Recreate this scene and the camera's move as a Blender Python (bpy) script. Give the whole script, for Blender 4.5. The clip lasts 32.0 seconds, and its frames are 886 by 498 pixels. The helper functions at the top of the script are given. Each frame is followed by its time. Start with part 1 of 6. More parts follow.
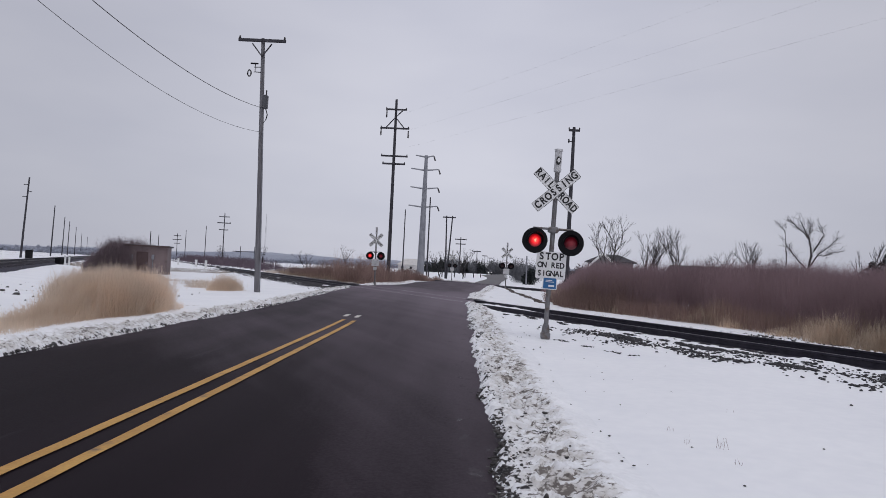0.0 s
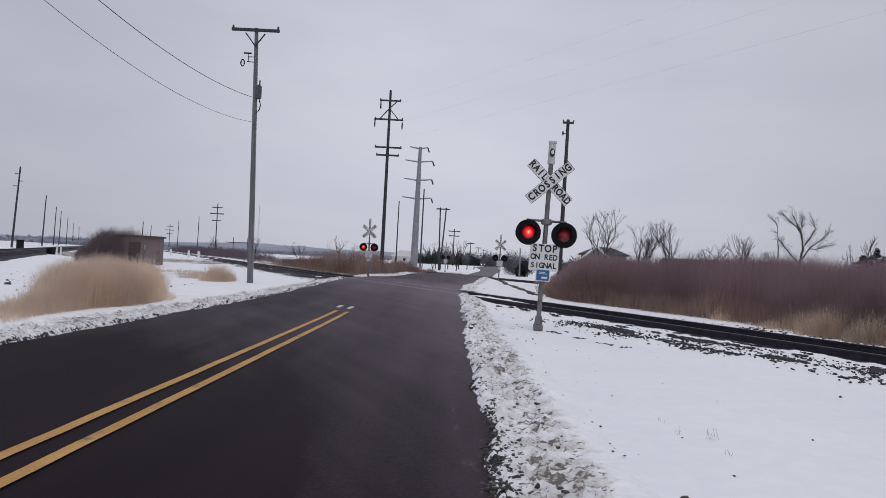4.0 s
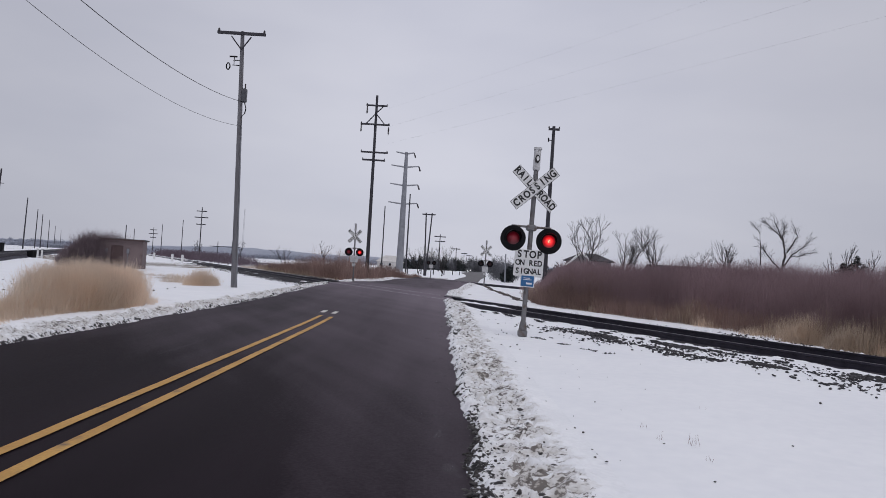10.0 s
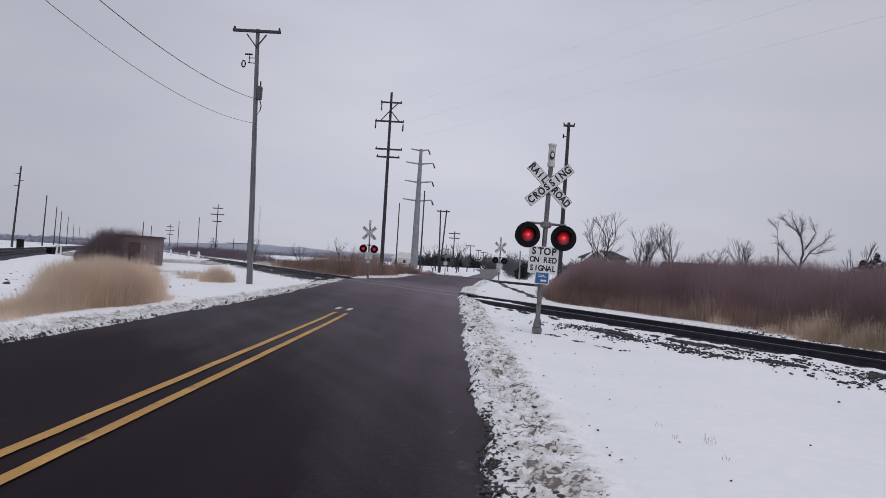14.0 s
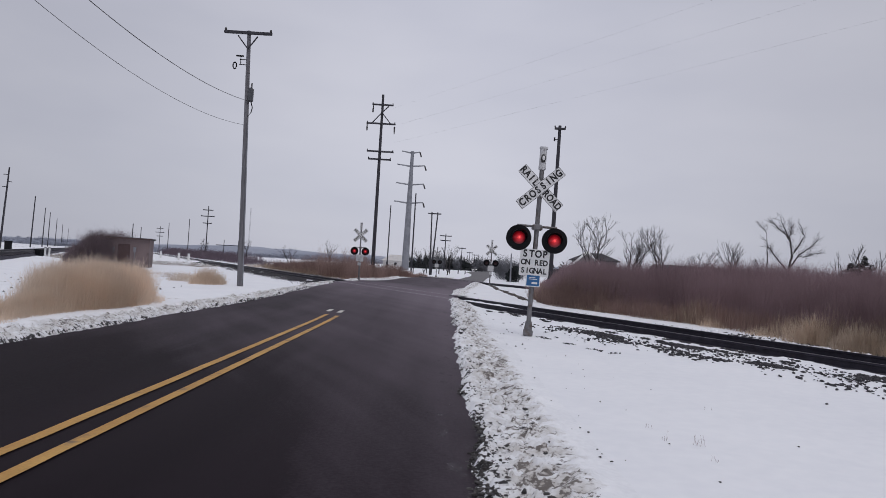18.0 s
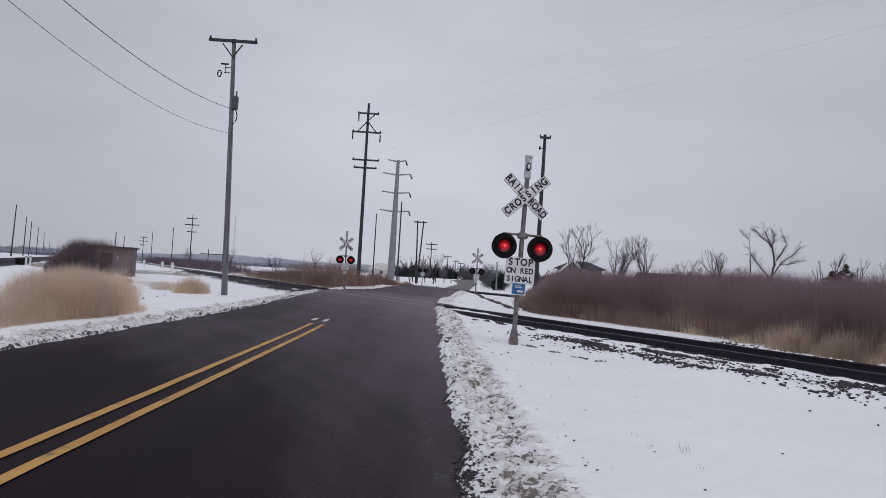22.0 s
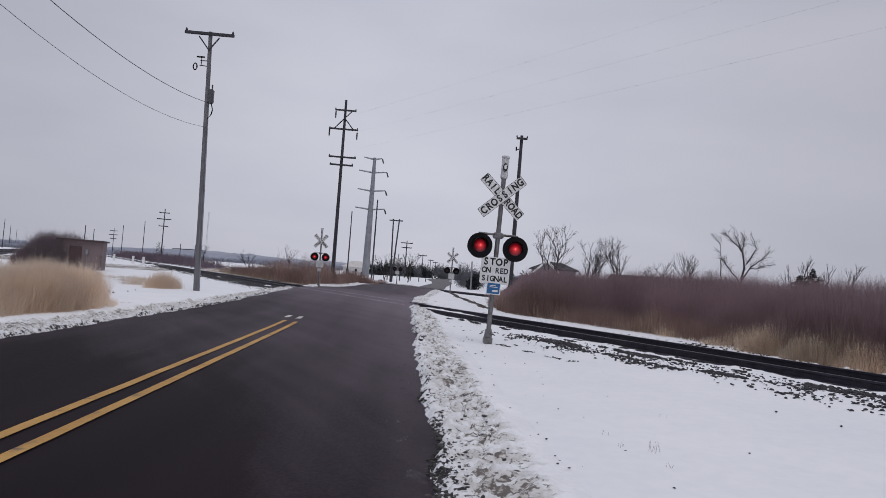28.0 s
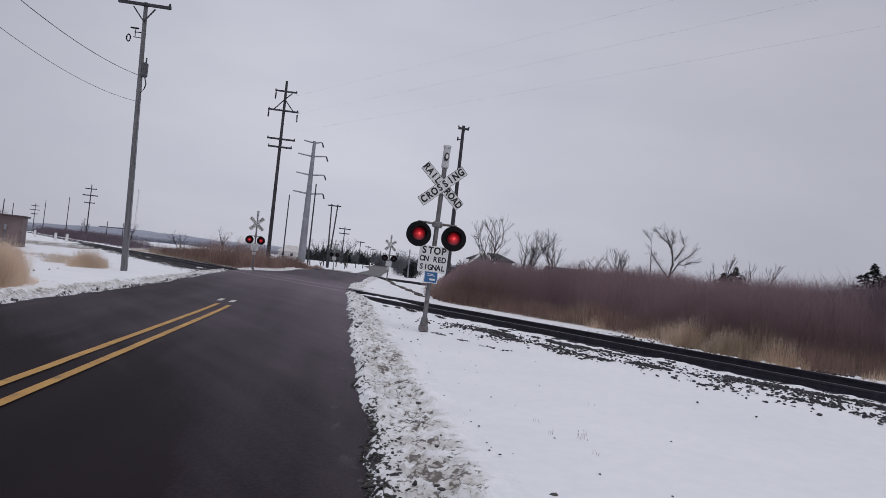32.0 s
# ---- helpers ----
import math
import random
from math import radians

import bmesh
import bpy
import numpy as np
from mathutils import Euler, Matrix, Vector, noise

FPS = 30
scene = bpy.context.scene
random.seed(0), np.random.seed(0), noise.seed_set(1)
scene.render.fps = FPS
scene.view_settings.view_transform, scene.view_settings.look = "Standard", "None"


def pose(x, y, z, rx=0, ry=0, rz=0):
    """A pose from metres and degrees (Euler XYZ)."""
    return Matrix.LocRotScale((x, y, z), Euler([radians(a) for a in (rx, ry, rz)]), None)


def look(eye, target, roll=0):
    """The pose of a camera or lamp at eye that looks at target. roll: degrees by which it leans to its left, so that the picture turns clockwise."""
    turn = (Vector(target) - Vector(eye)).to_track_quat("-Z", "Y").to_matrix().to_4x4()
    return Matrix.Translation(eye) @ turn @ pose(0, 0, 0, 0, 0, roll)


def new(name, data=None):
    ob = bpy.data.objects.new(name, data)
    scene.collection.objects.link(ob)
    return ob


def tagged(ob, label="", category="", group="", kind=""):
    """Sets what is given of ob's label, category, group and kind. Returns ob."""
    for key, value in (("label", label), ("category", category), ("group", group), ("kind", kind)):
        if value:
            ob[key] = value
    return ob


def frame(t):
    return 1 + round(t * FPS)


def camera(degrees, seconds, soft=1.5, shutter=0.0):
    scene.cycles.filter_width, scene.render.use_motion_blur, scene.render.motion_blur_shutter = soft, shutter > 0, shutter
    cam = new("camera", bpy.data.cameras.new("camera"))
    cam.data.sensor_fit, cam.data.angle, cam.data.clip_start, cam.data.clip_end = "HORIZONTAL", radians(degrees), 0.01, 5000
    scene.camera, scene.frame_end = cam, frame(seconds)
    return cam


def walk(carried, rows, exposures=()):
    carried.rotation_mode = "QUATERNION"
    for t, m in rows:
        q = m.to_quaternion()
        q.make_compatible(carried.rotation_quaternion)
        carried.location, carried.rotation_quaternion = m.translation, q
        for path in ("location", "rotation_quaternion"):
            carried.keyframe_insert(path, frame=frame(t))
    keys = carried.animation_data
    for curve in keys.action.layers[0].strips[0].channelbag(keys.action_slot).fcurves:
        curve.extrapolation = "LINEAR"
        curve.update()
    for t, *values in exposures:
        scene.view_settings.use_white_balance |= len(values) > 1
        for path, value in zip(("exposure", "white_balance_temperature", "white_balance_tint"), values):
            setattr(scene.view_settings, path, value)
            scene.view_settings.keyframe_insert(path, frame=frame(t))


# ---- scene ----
cam = camera(65.0, 32.0, soft=0.85)
# seconds, place and turn of the hand-held camera, which stays in one spot at the road's edge
TURNS = (
    (0.0, -0.000, 0.000, 1.400, 91.72, -2.85, 1.31),
    (0.5, -0.004, -0.017, 1.400, 91.63, -3.21, 1.45),
    (1.0, 0.001, -0.011, 1.395, 91.98, -2.99, 1.43),
    (1.5, 0.001, -0.019, 1.399, 91.75, -2.83, 1.24),
    (2.0, 0.002, -0.007, 1.396, 91.70, -2.79, 1.22),
    (2.5, -0.001, -0.016, 1.394, 91.79, -2.92, 1.16),
    (3.0, 0.002, -0.012, 1.398, 91.55, -2.95, 1.16),
    (3.5, 0.003, -0.011, 1.393, 91.18, -3.05, 1.11),
    (4.0, 0.004, -0.003, 1.391, 91.08, -3.11, 0.77),
    (4.5, 0.016, -0.002, 1.395, 90.97, -3.12, -0.16),
    (6.5, 0.016, 0.005, 1.390, 91.44, -3.01, -0.14),
    (7.0, 0.019, 0.001, 1.394, 91.41, -3.05, -0.23),
    (7.5, 0.021, 0.012, 1.388, 91.55, -3.11, -0.42),
    (8.0, 0.015, -0.001, 1.389, 91.53, -3.10, -0.25),
    (8.5, 0.016, 0.007, 1.388, 91.17, -3.17, -0.09),
    (9.0, 0.019, 0.014, 1.392, 91.41, -3.15, -0.42),
    (9.5, 0.018, 0.001, 1.395, 91.44, -3.34, -0.23),
    (10.0, 0.021, 0.005, 1.391, 91.59, -3.42, -0.41),
    (10.5, 0.020, -0.002, 1.396, 91.80, -3.34, -0.58),
    (11.0, 0.026, -0.002, 1.392, 91.90, -3.29, -0.47),
    (11.5, 0.029, 0.014, 1.397, 91.66, -3.57, -0.70),
    (12.0, 0.033, 0.004, 1.393, 91.72, -3.71, -0.44),
    (12.5, 0.033, 0.012, 1.389, 91.63, -3.58, -0.47),
    (13.0, 0.036, 0.013, 1.391, 91.32, -3.78, 0.04),
    (13.5, 0.031, 0.005, 1.395, 91.17, -3.65, 0.89),
    (14.0, 0.025, 0.013, 1.392, 91.26, -3.47, 0.78),
    (14.5, 0.034, -0.011, 1.395, 91.61, -3.79, 0.66),
    (16.5, 0.019, -0.008, 1.393, 91.57, -3.34, -0.02),
    (17.0, 0.015, -0.008, 1.393, 91.57, -3.25, 0.14),
    (17.5, 0.020, -0.005, 1.393, 91.58, -3.49, 0.13),
    (18.0, 0.021, -0.005, 1.393, 91.50, -3.56, 0.05),
    (18.5, 0.021, -0.019, 1.399, 91.40, -3.49, -0.03),
    (19.0, 0.023, -0.007, 1.394, 91.62, -3.60, -0.44),
    (19.5, 0.023, 0.002, 1.389, 91.83, -3.77, -0.97),
    (20.0, 0.027, 0.003, 1.393, 91.86, -3.41, -0.80),
    (20.5, 0.027, -0.004, 1.392, 91.90, -3.47, -0.86),
    (21.0, 0.032, -0.002, 1.391, 91.72, -3.51, -0.93),
    (21.5, 0.033, 0.016, 1.393, 91.96, -3.48, -1.24),
    (22.0, 0.028, 0.009, 1.392, 92.27, -3.45, -1.11),
    (22.5, 0.022, -0.004, 1.395, 92.15, -3.46, -1.21),
    (23.0, 0.028, 0.011, 1.394, 92.08, -3.61, -1.42),
    (23.5, 0.027, 0.010, 1.396, 92.00, -3.56, -1.01),
    (24.0, 0.024, 0.014, 1.393, 92.03, -3.71, -1.28),
    (24.5, 0.024, 0.001, 1.396, 92.59, -3.46, -1.14),
    (25.0, 0.025, 0.017, 1.397, 92.41, -3.34, -1.00),
    (25.5, 0.015, 0.002, 1.398, 92.20, -3.47, -0.88),
    (27.5, -0.005, -0.016, 1.397, 91.64, -3.61, -1.16),
    (28.0, 0.013, -0.012, 1.385, 92.33, -4.31, -3.20),
    (28.5, 0.023, 0.017, 1.383, 91.05, -5.54, -7.09),
    (29.0, -0.016, -0.003, 1.377, 91.25, -5.37, -7.96),
    (29.5, -0.003, 0.003, 1.373, 91.67, -5.72, -7.25),
    (30.0, -0.009, -0.015, 1.368, 91.77, -6.29, -7.33),
    (30.5, -0.010, -0.035, 1.390, 92.45, -6.18, -8.14),
    (31.0, -0.005, -0.032, 1.375, 91.89, -6.25, -7.81),
    (31.5, 0.002, -0.035, 1.384, 91.83, -6.39, -7.75),
    (32.0, -0.001, -0.029, 1.382, 91.82, -5.97, -8.39),
)
walk(cam, [(t, pose(x, y, z, rx, ry, rz)) for t, x, y, z, rx, ry, rz in TURNS], exposures=((0.0, -0.04), (13.0, -0.05), (17.0, -0.1), (25.0, -0.1), (28.5, -0.12), (32.0, -0.12)))

# ---- world and light: a closed winter overcast ----
world = bpy.data.worlds.new("overcast_sky")
scene.world = world
world.use_nodes = True
wn, wl = world.node_tree.nodes, world.node_tree.links
wn.clear()
w_out = wn.new("ShaderNodeOutputWorld")
w_bg = wn.new("ShaderNodeBackground")
w_sky = wn.new("ShaderNodeTexSky")
w_sky.sky_type, w_sky.sun_disc = "NISHITA", False
w_sky.sun_elevation, w_sky.sun_rotation = radians(32), radians(150)
w_dim = wn.new("ShaderNodeVectorMath")
w_dim.operation = "SCALE"
w_dim.inputs["Scale"].default_value = 0.05
w_co = wn.new("ShaderNodeTexCoord")
w_map = wn.new("ShaderNodeMapping")
w_map.inputs["Scale"].default_value = (1.0, 1.0, 3.2)
w_noise = wn.new("ShaderNodeTexNoise")
w_noise.inputs["Scale"].default_value, w_noise.inputs["Detail"].default_value = 1.6, 4.0
w_ramp = wn.new("ShaderNodeValToRGB")
w_ramp.color_ramp.elements[0].position, w_ramp.color_ramp.elements[0].color = 0.3, (0.503, 0.516, 0.618, 1)
w_ramp.color_ramp.elements[1].position, w_ramp.color_ramp.elements[1].color = 0.72, (0.638, 0.643, 0.73, 1)
w_mix = wn.new("ShaderNodeMixRGB")
w_mix.inputs["Fac"].default_value = 0.93
wl.new(w_co.outputs["Generated"], w_map.inputs["Vector"])
wl.new(w_map.outputs["Vector"], w_noise.inputs["Vector"])
wl.new(w_noise.outputs["Fac"], w_ramp.inputs["Fac"])
wl.new(w_sky.outputs["Color"], w_dim.inputs[0])
wl.new(w_dim.outputs["Vector"], w_mix.inputs["Color1"])
wl.new(w_ramp.outputs["Color"], w_mix.inputs["Color2"])
w_sep = wn.new("ShaderNodeSeparateXYZ")
w_fade = wn.new("ShaderNodeMapRange")
w_fade.interpolation_type = "SMOOTHSTEP"
w_fade.inputs["From Min"].default_value, w_fade.inputs["From Max"].default_value = 0.0, 0.7
w_fade.inputs["To Min"].default_value, w_fade.inputs["To Max"].default_value = 1.06, 0.83
w_off, w_abs = wn.new("ShaderNodeMath"), wn.new("ShaderNodeMath")
w_off.operation, w_abs.operation = "SUBTRACT", "ABSOLUTE"
w_off.inputs[1].default_value = 0.02
w_dull = wn.new("ShaderNodeVectorMath")
w_dull.operation = "SCALE"
wl.new(w_co.outputs["Generated"], w_sep.inputs[0])
wl.new(w_sep.outputs["X"], w_off.inputs[0])
wl.new(w_off.outputs[0], w_abs.inputs[0])
wl.new(w_abs.outputs[0], w_fade.inputs["Value"])
wl.new(w_mix.outputs["Color"], w_dull.inputs[0])
wl.new(w_fade.outputs["Result"], w_dull.inputs["Scale"])
wl.new(w_dull.outputs["Vector"], w_bg.inputs["Color"])
w_bg.inputs["Strength"].default_value = 1.0
wl.new(w_bg.outputs["Background"], w_out.inputs["Surface"])

sun = new("sun", bpy.data.lights.new("sun", "SUN"))
sun.data.energy, sun.data.angle, sun.data.color = 0.7, radians(40), (1.0, 0.97, 0.93)
sun.matrix_world = look((0, 0, 60), (-14, 27, 0))


# ---- materials ----
def surface(name, dark, light, scale=3.0, fine=40.0, rough=0.8, bump=0.2, metal=0.0, spread=0.15, per_object=0.0, stain=None, stain_at=0.62, stretch=(1, 1, 1)):
    """A worn surface: two colours by a coarse and a fine noise, optional stains, bump and uneven gloss."""
    m = bpy.data.materials.new(name)
    m.use_nodes = True
    n, l = m.node_tree.nodes, m.node_tree.links
    b = n["Principled BSDF"]
    co = n.new("ShaderNodeNewGeometry")
    mp = n.new("ShaderNodeMapping")
    mp.inputs["Scale"].default_value = stretch
    l.new(co.outputs["Position"], mp.inputs["Vector"])
    big, small = n.new("ShaderNodeTexNoise"), n.new("ShaderNodeTexNoise")
    for tex, sc, de in ((big, scale, 5.0), (small, fine, 3.0)):
        tex.inputs["Scale"].default_value, tex.inputs["Detail"].default_value = sc, de
        l.new(mp.outputs["Vector"], tex.inputs["Vector"])
    add = n.new("ShaderNodeMath")
    add.operation = "MULTIPLY_ADD"
    add.inputs[1].default_value, add.inputs[2].default_value = 0.45, 0.0
    l.new(small.outputs["Fac"], add.inputs[0])
    add2 = n.new("ShaderNodeMath")
    add2.operation = "MULTIPLY_ADD"
    add2.inputs[1].default_value = 0.55
    l.new(big.outputs["Fac"], add2.inputs[0])
    l.new(add.outputs[0], add2.inputs[2])
    last = add2
    if per_object:
        info = n.new("ShaderNodeObjectInfo")
        off = n.new("ShaderNodeMath")
        off.operation = "MULTIPLY_ADD"
        off.inputs[1].default_value = per_object
        l.new(info.outputs["Random"], off.inputs[0])
        l.new(add2.outputs[0], off.inputs[2])
        last = off
    ramp = n.new("ShaderNodeValToRGB")
    e = ramp.color_ramp.elements
    e[0].position, e[0].color = 0.5 - spread, (*dark, 1)
    e[1].position, e[1].color = 0.5 + spread + per_object, (*light, 1)
    l.new(last.outputs[0], ramp.inputs["Fac"])
    colour = ramp.outputs["Color"]
    if stain:
        st = n.new("ShaderNodeTexNoise")
        st.inputs["Scale"].default_value, st.inputs["Detail"].default_value = scale * 2.3, 6.0
        l.new(mp.outputs["Vector"], st.inputs["Vector"])
        sr = n.new("ShaderNodeValToRGB")
        sr.color_ramp.elements[0].position, sr.color_ramp.elements[1].position = stain_at - 0.05, stain_at + 0.08
        l.new(st.outputs["Fac"], sr.inputs["Fac"])
        mx = n.new("ShaderNodeMixRGB")
        mx.inputs["Color2"].default_value = (*stain, 1)
        l.new(sr.outputs["Color"], mx.inputs["Fac"])
        l.new(colour, mx.inputs["Color1"])
        colour = mx.outputs["Color"]
    l.new(colour, b.inputs["Base Color"])
    rr = n.new("ShaderNodeMapRange")
    rr.inputs["To Min"].default_value, rr.inputs["To Max"].default_value = max(rough - 0.12, 0.02), min(rough + 0.12, 1)
    l.new(small.outputs["Fac"], rr.inputs["Value"])
    l.new(rr.outputs["Result"], b.inputs["Roughness"])
    b.inputs["Metallic"].default_value = metal
    if bump:
        bp = n.new("ShaderNodeBump")
        bp.inputs["Strength"].default_value, bp.inputs["Distance"].default_value = bump, 0.02
        l.new(last.outputs[0], bp.inputs["Height"])
        l.new(bp.outputs["Normal"], b.inputs["Normal"])
    return m


def varied(name, stops, rough=0.85, thin=0.0):
    """Stems and leaves: each island takes its own colour from a ramp; thin: how much light passes through the blades."""
    m = bpy.data.materials.new(name)
    m.use_nodes = True
    n, l = m.node_tree.nodes, m.node_tree.links
    b = n["Principled BSDF"]
    geo = n.new("ShaderNodeNewGeometry")
    ramp = n.new("ShaderNodeValToRGB")
    e = ramp.color_ramp.elements
    while len(e) < len(stops):
        e.new(0.5)
    for k, c in enumerate(stops):
        e[k].position, e[k].color = k / (len(stops) - 1), (*c, 1)
    l.new(geo.outputs["Random Per Island"], ramp.inputs["Fac"])
    patch = n.new("ShaderNodeTexNoise")
    patch.inputs["Scale"].default_value, patch.inputs["Detail"].default_value = 0.35, 4.0
    l.new(geo.outputs["Position"], patch.inputs["Vector"])
    tone = n.new("ShaderNodeMapRange")
    tone.inputs["From Min"].default_value, tone.inputs["From Max"].default_value = 0.3, 0.7
    tone.inputs["To Min"].default_value, tone.inputs["To Max"].default_value = 0.7, 1.25
    l.new(patch.outputs["Fac"], tone.inputs["Value"])
    mul = n.new("ShaderNodeVectorMath")
    mul.operation = "SCALE"
    l.new(ramp.outputs["Color"], mul.inputs[0])
    l.new(tone.outputs["Result"], mul.inputs["Scale"])
    l.new(mul.outputs["Vector"], b.inputs["Base Color"])
    b.inputs["Roughness"].default_value = rough
    b.inputs["Specular IOR Level"].default_value = 0.15
    if thin:
        tr = n.new("ShaderNodeBsdfTranslucent")
        mx = n.new("ShaderNodeMixShader")
        mx.inputs["Fac"].default_value = thin
        l.new(mul.outputs["Vector"], tr.inputs["Color"])
        l.new(b.outputs["BSDF"], mx.inputs[1])
        l.new(tr.outputs["BSDF"], mx.inputs[2])
        l.new(mx.outputs["Shader"], n["Material Output"].inputs["Surface"])
    return m


def snow_ground():
    """Snow over frozen grass: the mesh's own 'bare' layer and two noises say where grass and earth show."""
    m = surface("snow_ground", (0.83, 0.842, 0.875), (0.90, 0.908, 0.93), 0.5, 7.0, 0.75, 0.12)
    n, l = m.node_tree.nodes, m.node_tree.links
    b = n["Principled BSDF"]
    snow = b.inputs["Base Color"].links[0].from_socket
    geo = n.new("ShaderNodeNewGeometry")
    at = n.new("ShaderNodeAttribute")
    at.attribute_name = "bare"
    t1, t2 = n.new("ShaderNodeTexNoise"), n.new("ShaderNodeTexNoise")
    t1.inputs["Scale"].default_value, t1.inputs["Detail"].default_value = 0.9, 8.0
    t2.inputs["Scale"].default_value, t2.inputs["Detail"].default_value = 14.0, 4.0
    for t in (t1, t2):
        l.new(geo.outputs["Position"], t.inputs["Vector"])
    s = n.new("ShaderNodeMath")
    s.operation = "ADD"
    l.new(t1.outputs["Fac"], s.inputs[0])
    l.new(at.outputs["Fac"], s.inputs[1])
    s2 = n.new("ShaderNodeMath")
    s2.operation = "MULTIPLY_ADD"
    s2.inputs[1].default_value = 0.35
    l.new(t2.outputs["Fac"], s2.inputs[0])
    l.new(s.outputs[0], s2.inputs[2])
    edge = n.new("ShaderNodeValToRGB")
    edge.color_ramp.elements[0].position, edge.color_ramp.elements[1].position = 0.90, 0.99
    l.new(s2.outputs[0], edge.inputs["Fac"])
    earth = n.new("ShaderNodeValToRGB")
    earth.color_ramp.elements[0].color, earth.color_ramp.elements[1].color = (0.055, 0.04, 0.03, 1), (0.23, 0.18, 0.125, 1)
    earth.color_ramp.elements[0].position, earth.color_ramp.elements[1].position = 0.3, 0.7
    l.new(t2.outputs["Fac"], earth.inputs["Fac"])
    mx = n.new("ShaderNodeMixRGB")
    l.new(edge.outputs["Color"], mx.inputs["Fac"])
    l.new(snow, mx.inputs["Color1"])
    l.new(earth.outputs["Color"], mx.inputs["Color2"])
    l.new(mx.outputs["Color"], b.inputs["Base Color"])
    return m


def paint(name, colour, rough=0.45, metal=0.0, spec=0.5):
    m = surface(name, tuple(c * 0.82 for c in colour), colour, 6.0, 60.0, rough, 0.05, metal)
    m.node_tree.nodes["Principled BSDF"].inputs["Specular IOR Level"].default_value = spec
    return m


def lens_glass():
    """A flashing lamp's red lens: three faces round its globe, 85 degrees apart, burning at full, at half while the filament warms, and resting."""
    m = bpy.data.materials.new("red_lamp_lens")
    m.use_nodes = True
    n, l = m.node_tree.nodes, m.node_tree.links
    b = n["Principled BSDF"]
    co = n.new("ShaderNodeTexCoord")
    unit = n.new("ShaderNodeVectorMath")
    unit.operation = "NORMALIZE"
    l.new(co.outputs["Object"], unit.inputs[0])
    facet = n.new("ShaderNodeTexVoronoi")
    facet.inputs["Scale"].default_value = 26.0
    l.new(co.outputs["Object"], facet.inputs["Vector"])
    uneven = n.new("ShaderNodeMapRange")
    uneven.inputs["From Max"].default_value = 0.8
    uneven.inputs["To Min"].default_value, uneven.inputs["To Max"].default_value = -0.012, 0.018
    l.new(facet.outputs["Distance"], uneven.inputs["Value"])
    total = None
    for turn, stops in ((0, ((0.0, (3.8, 0.75, 0.42)), (0.012, (2.3, 0.13, 0.10)), (0.05, (1.0, 0.02, 0.024)), (0.13, (0.44, 0.006, 0.010)), (0.26, (0.06, 0.001, 0.003)), (0.30, (0, 0, 0)))),
                        (85, ((0.0, (2.2, 0.34, 0.30)), (0.009, (0.95, 0.05, 0.06)), (0.04, (0.36, 0.008, 0.014)), (0.13, (0.14, 0.003, 0.006)), (0.26, (0.02, 0.0, 0.001)), (0.30, (0, 0, 0)))),
                        (170, ((0.0, (0.13, 0.006, 0.014)), (0.04, (0.075, 0.003, 0.007)), (0.13, (0.035, 0.001, 0.003)), (0.26, (0.008, 0, 0.001)), (0.30, (0, 0, 0))))):
        dot = n.new("ShaderNodeVectorMath")
        dot.operation = "DOT_PRODUCT"
        dot.inputs[1].default_value = (math.sin(radians(turn)), -math.cos(radians(turn)), 0.0)
        l.new(unit.outputs["Vector"], dot.inputs[0])
        off = n.new("ShaderNodeMath")
        off.operation = "SUBTRACT"
        off.inputs[0].default_value = 1.0
        l.new(dot.outputs["Value"], off.inputs[1])
        rough = n.new("ShaderNodeMath")
        rough.operation = "ADD"
        l.new(off.outputs[0], rough.inputs[0])
        l.new(uneven.outputs["Result"], rough.inputs[1])
        ramp = n.new("ShaderNodeValToRGB")
        e = ramp.color_ramp.elements
        while len(e) < len(stops):
            e.new(0.5)
        for k, (at, c) in enumerate(stops):
            e[k].position, e[k].color = at, (*c, 1)
        l.new(rough.outputs[0], ramp.inputs["Fac"])
        if total is None:
            total = ramp.outputs["Color"]
        else:
            add = n.new("ShaderNodeVectorMath")
            add.operation = "ADD"
            l.new(total, add.inputs[0])
            l.new(ramp.outputs["Color"], add.inputs[1])
            total = add.outputs["Vector"]
    l.new(total, b.inputs["Emission Color"])
    b.inputs["Emission Strength"].default_value = 1.0
    b.inputs["Base Color"].default_value = (0.06, 0.006, 0.011, 1)
    b.inputs["Roughness"].default_value = 0.3
    return m


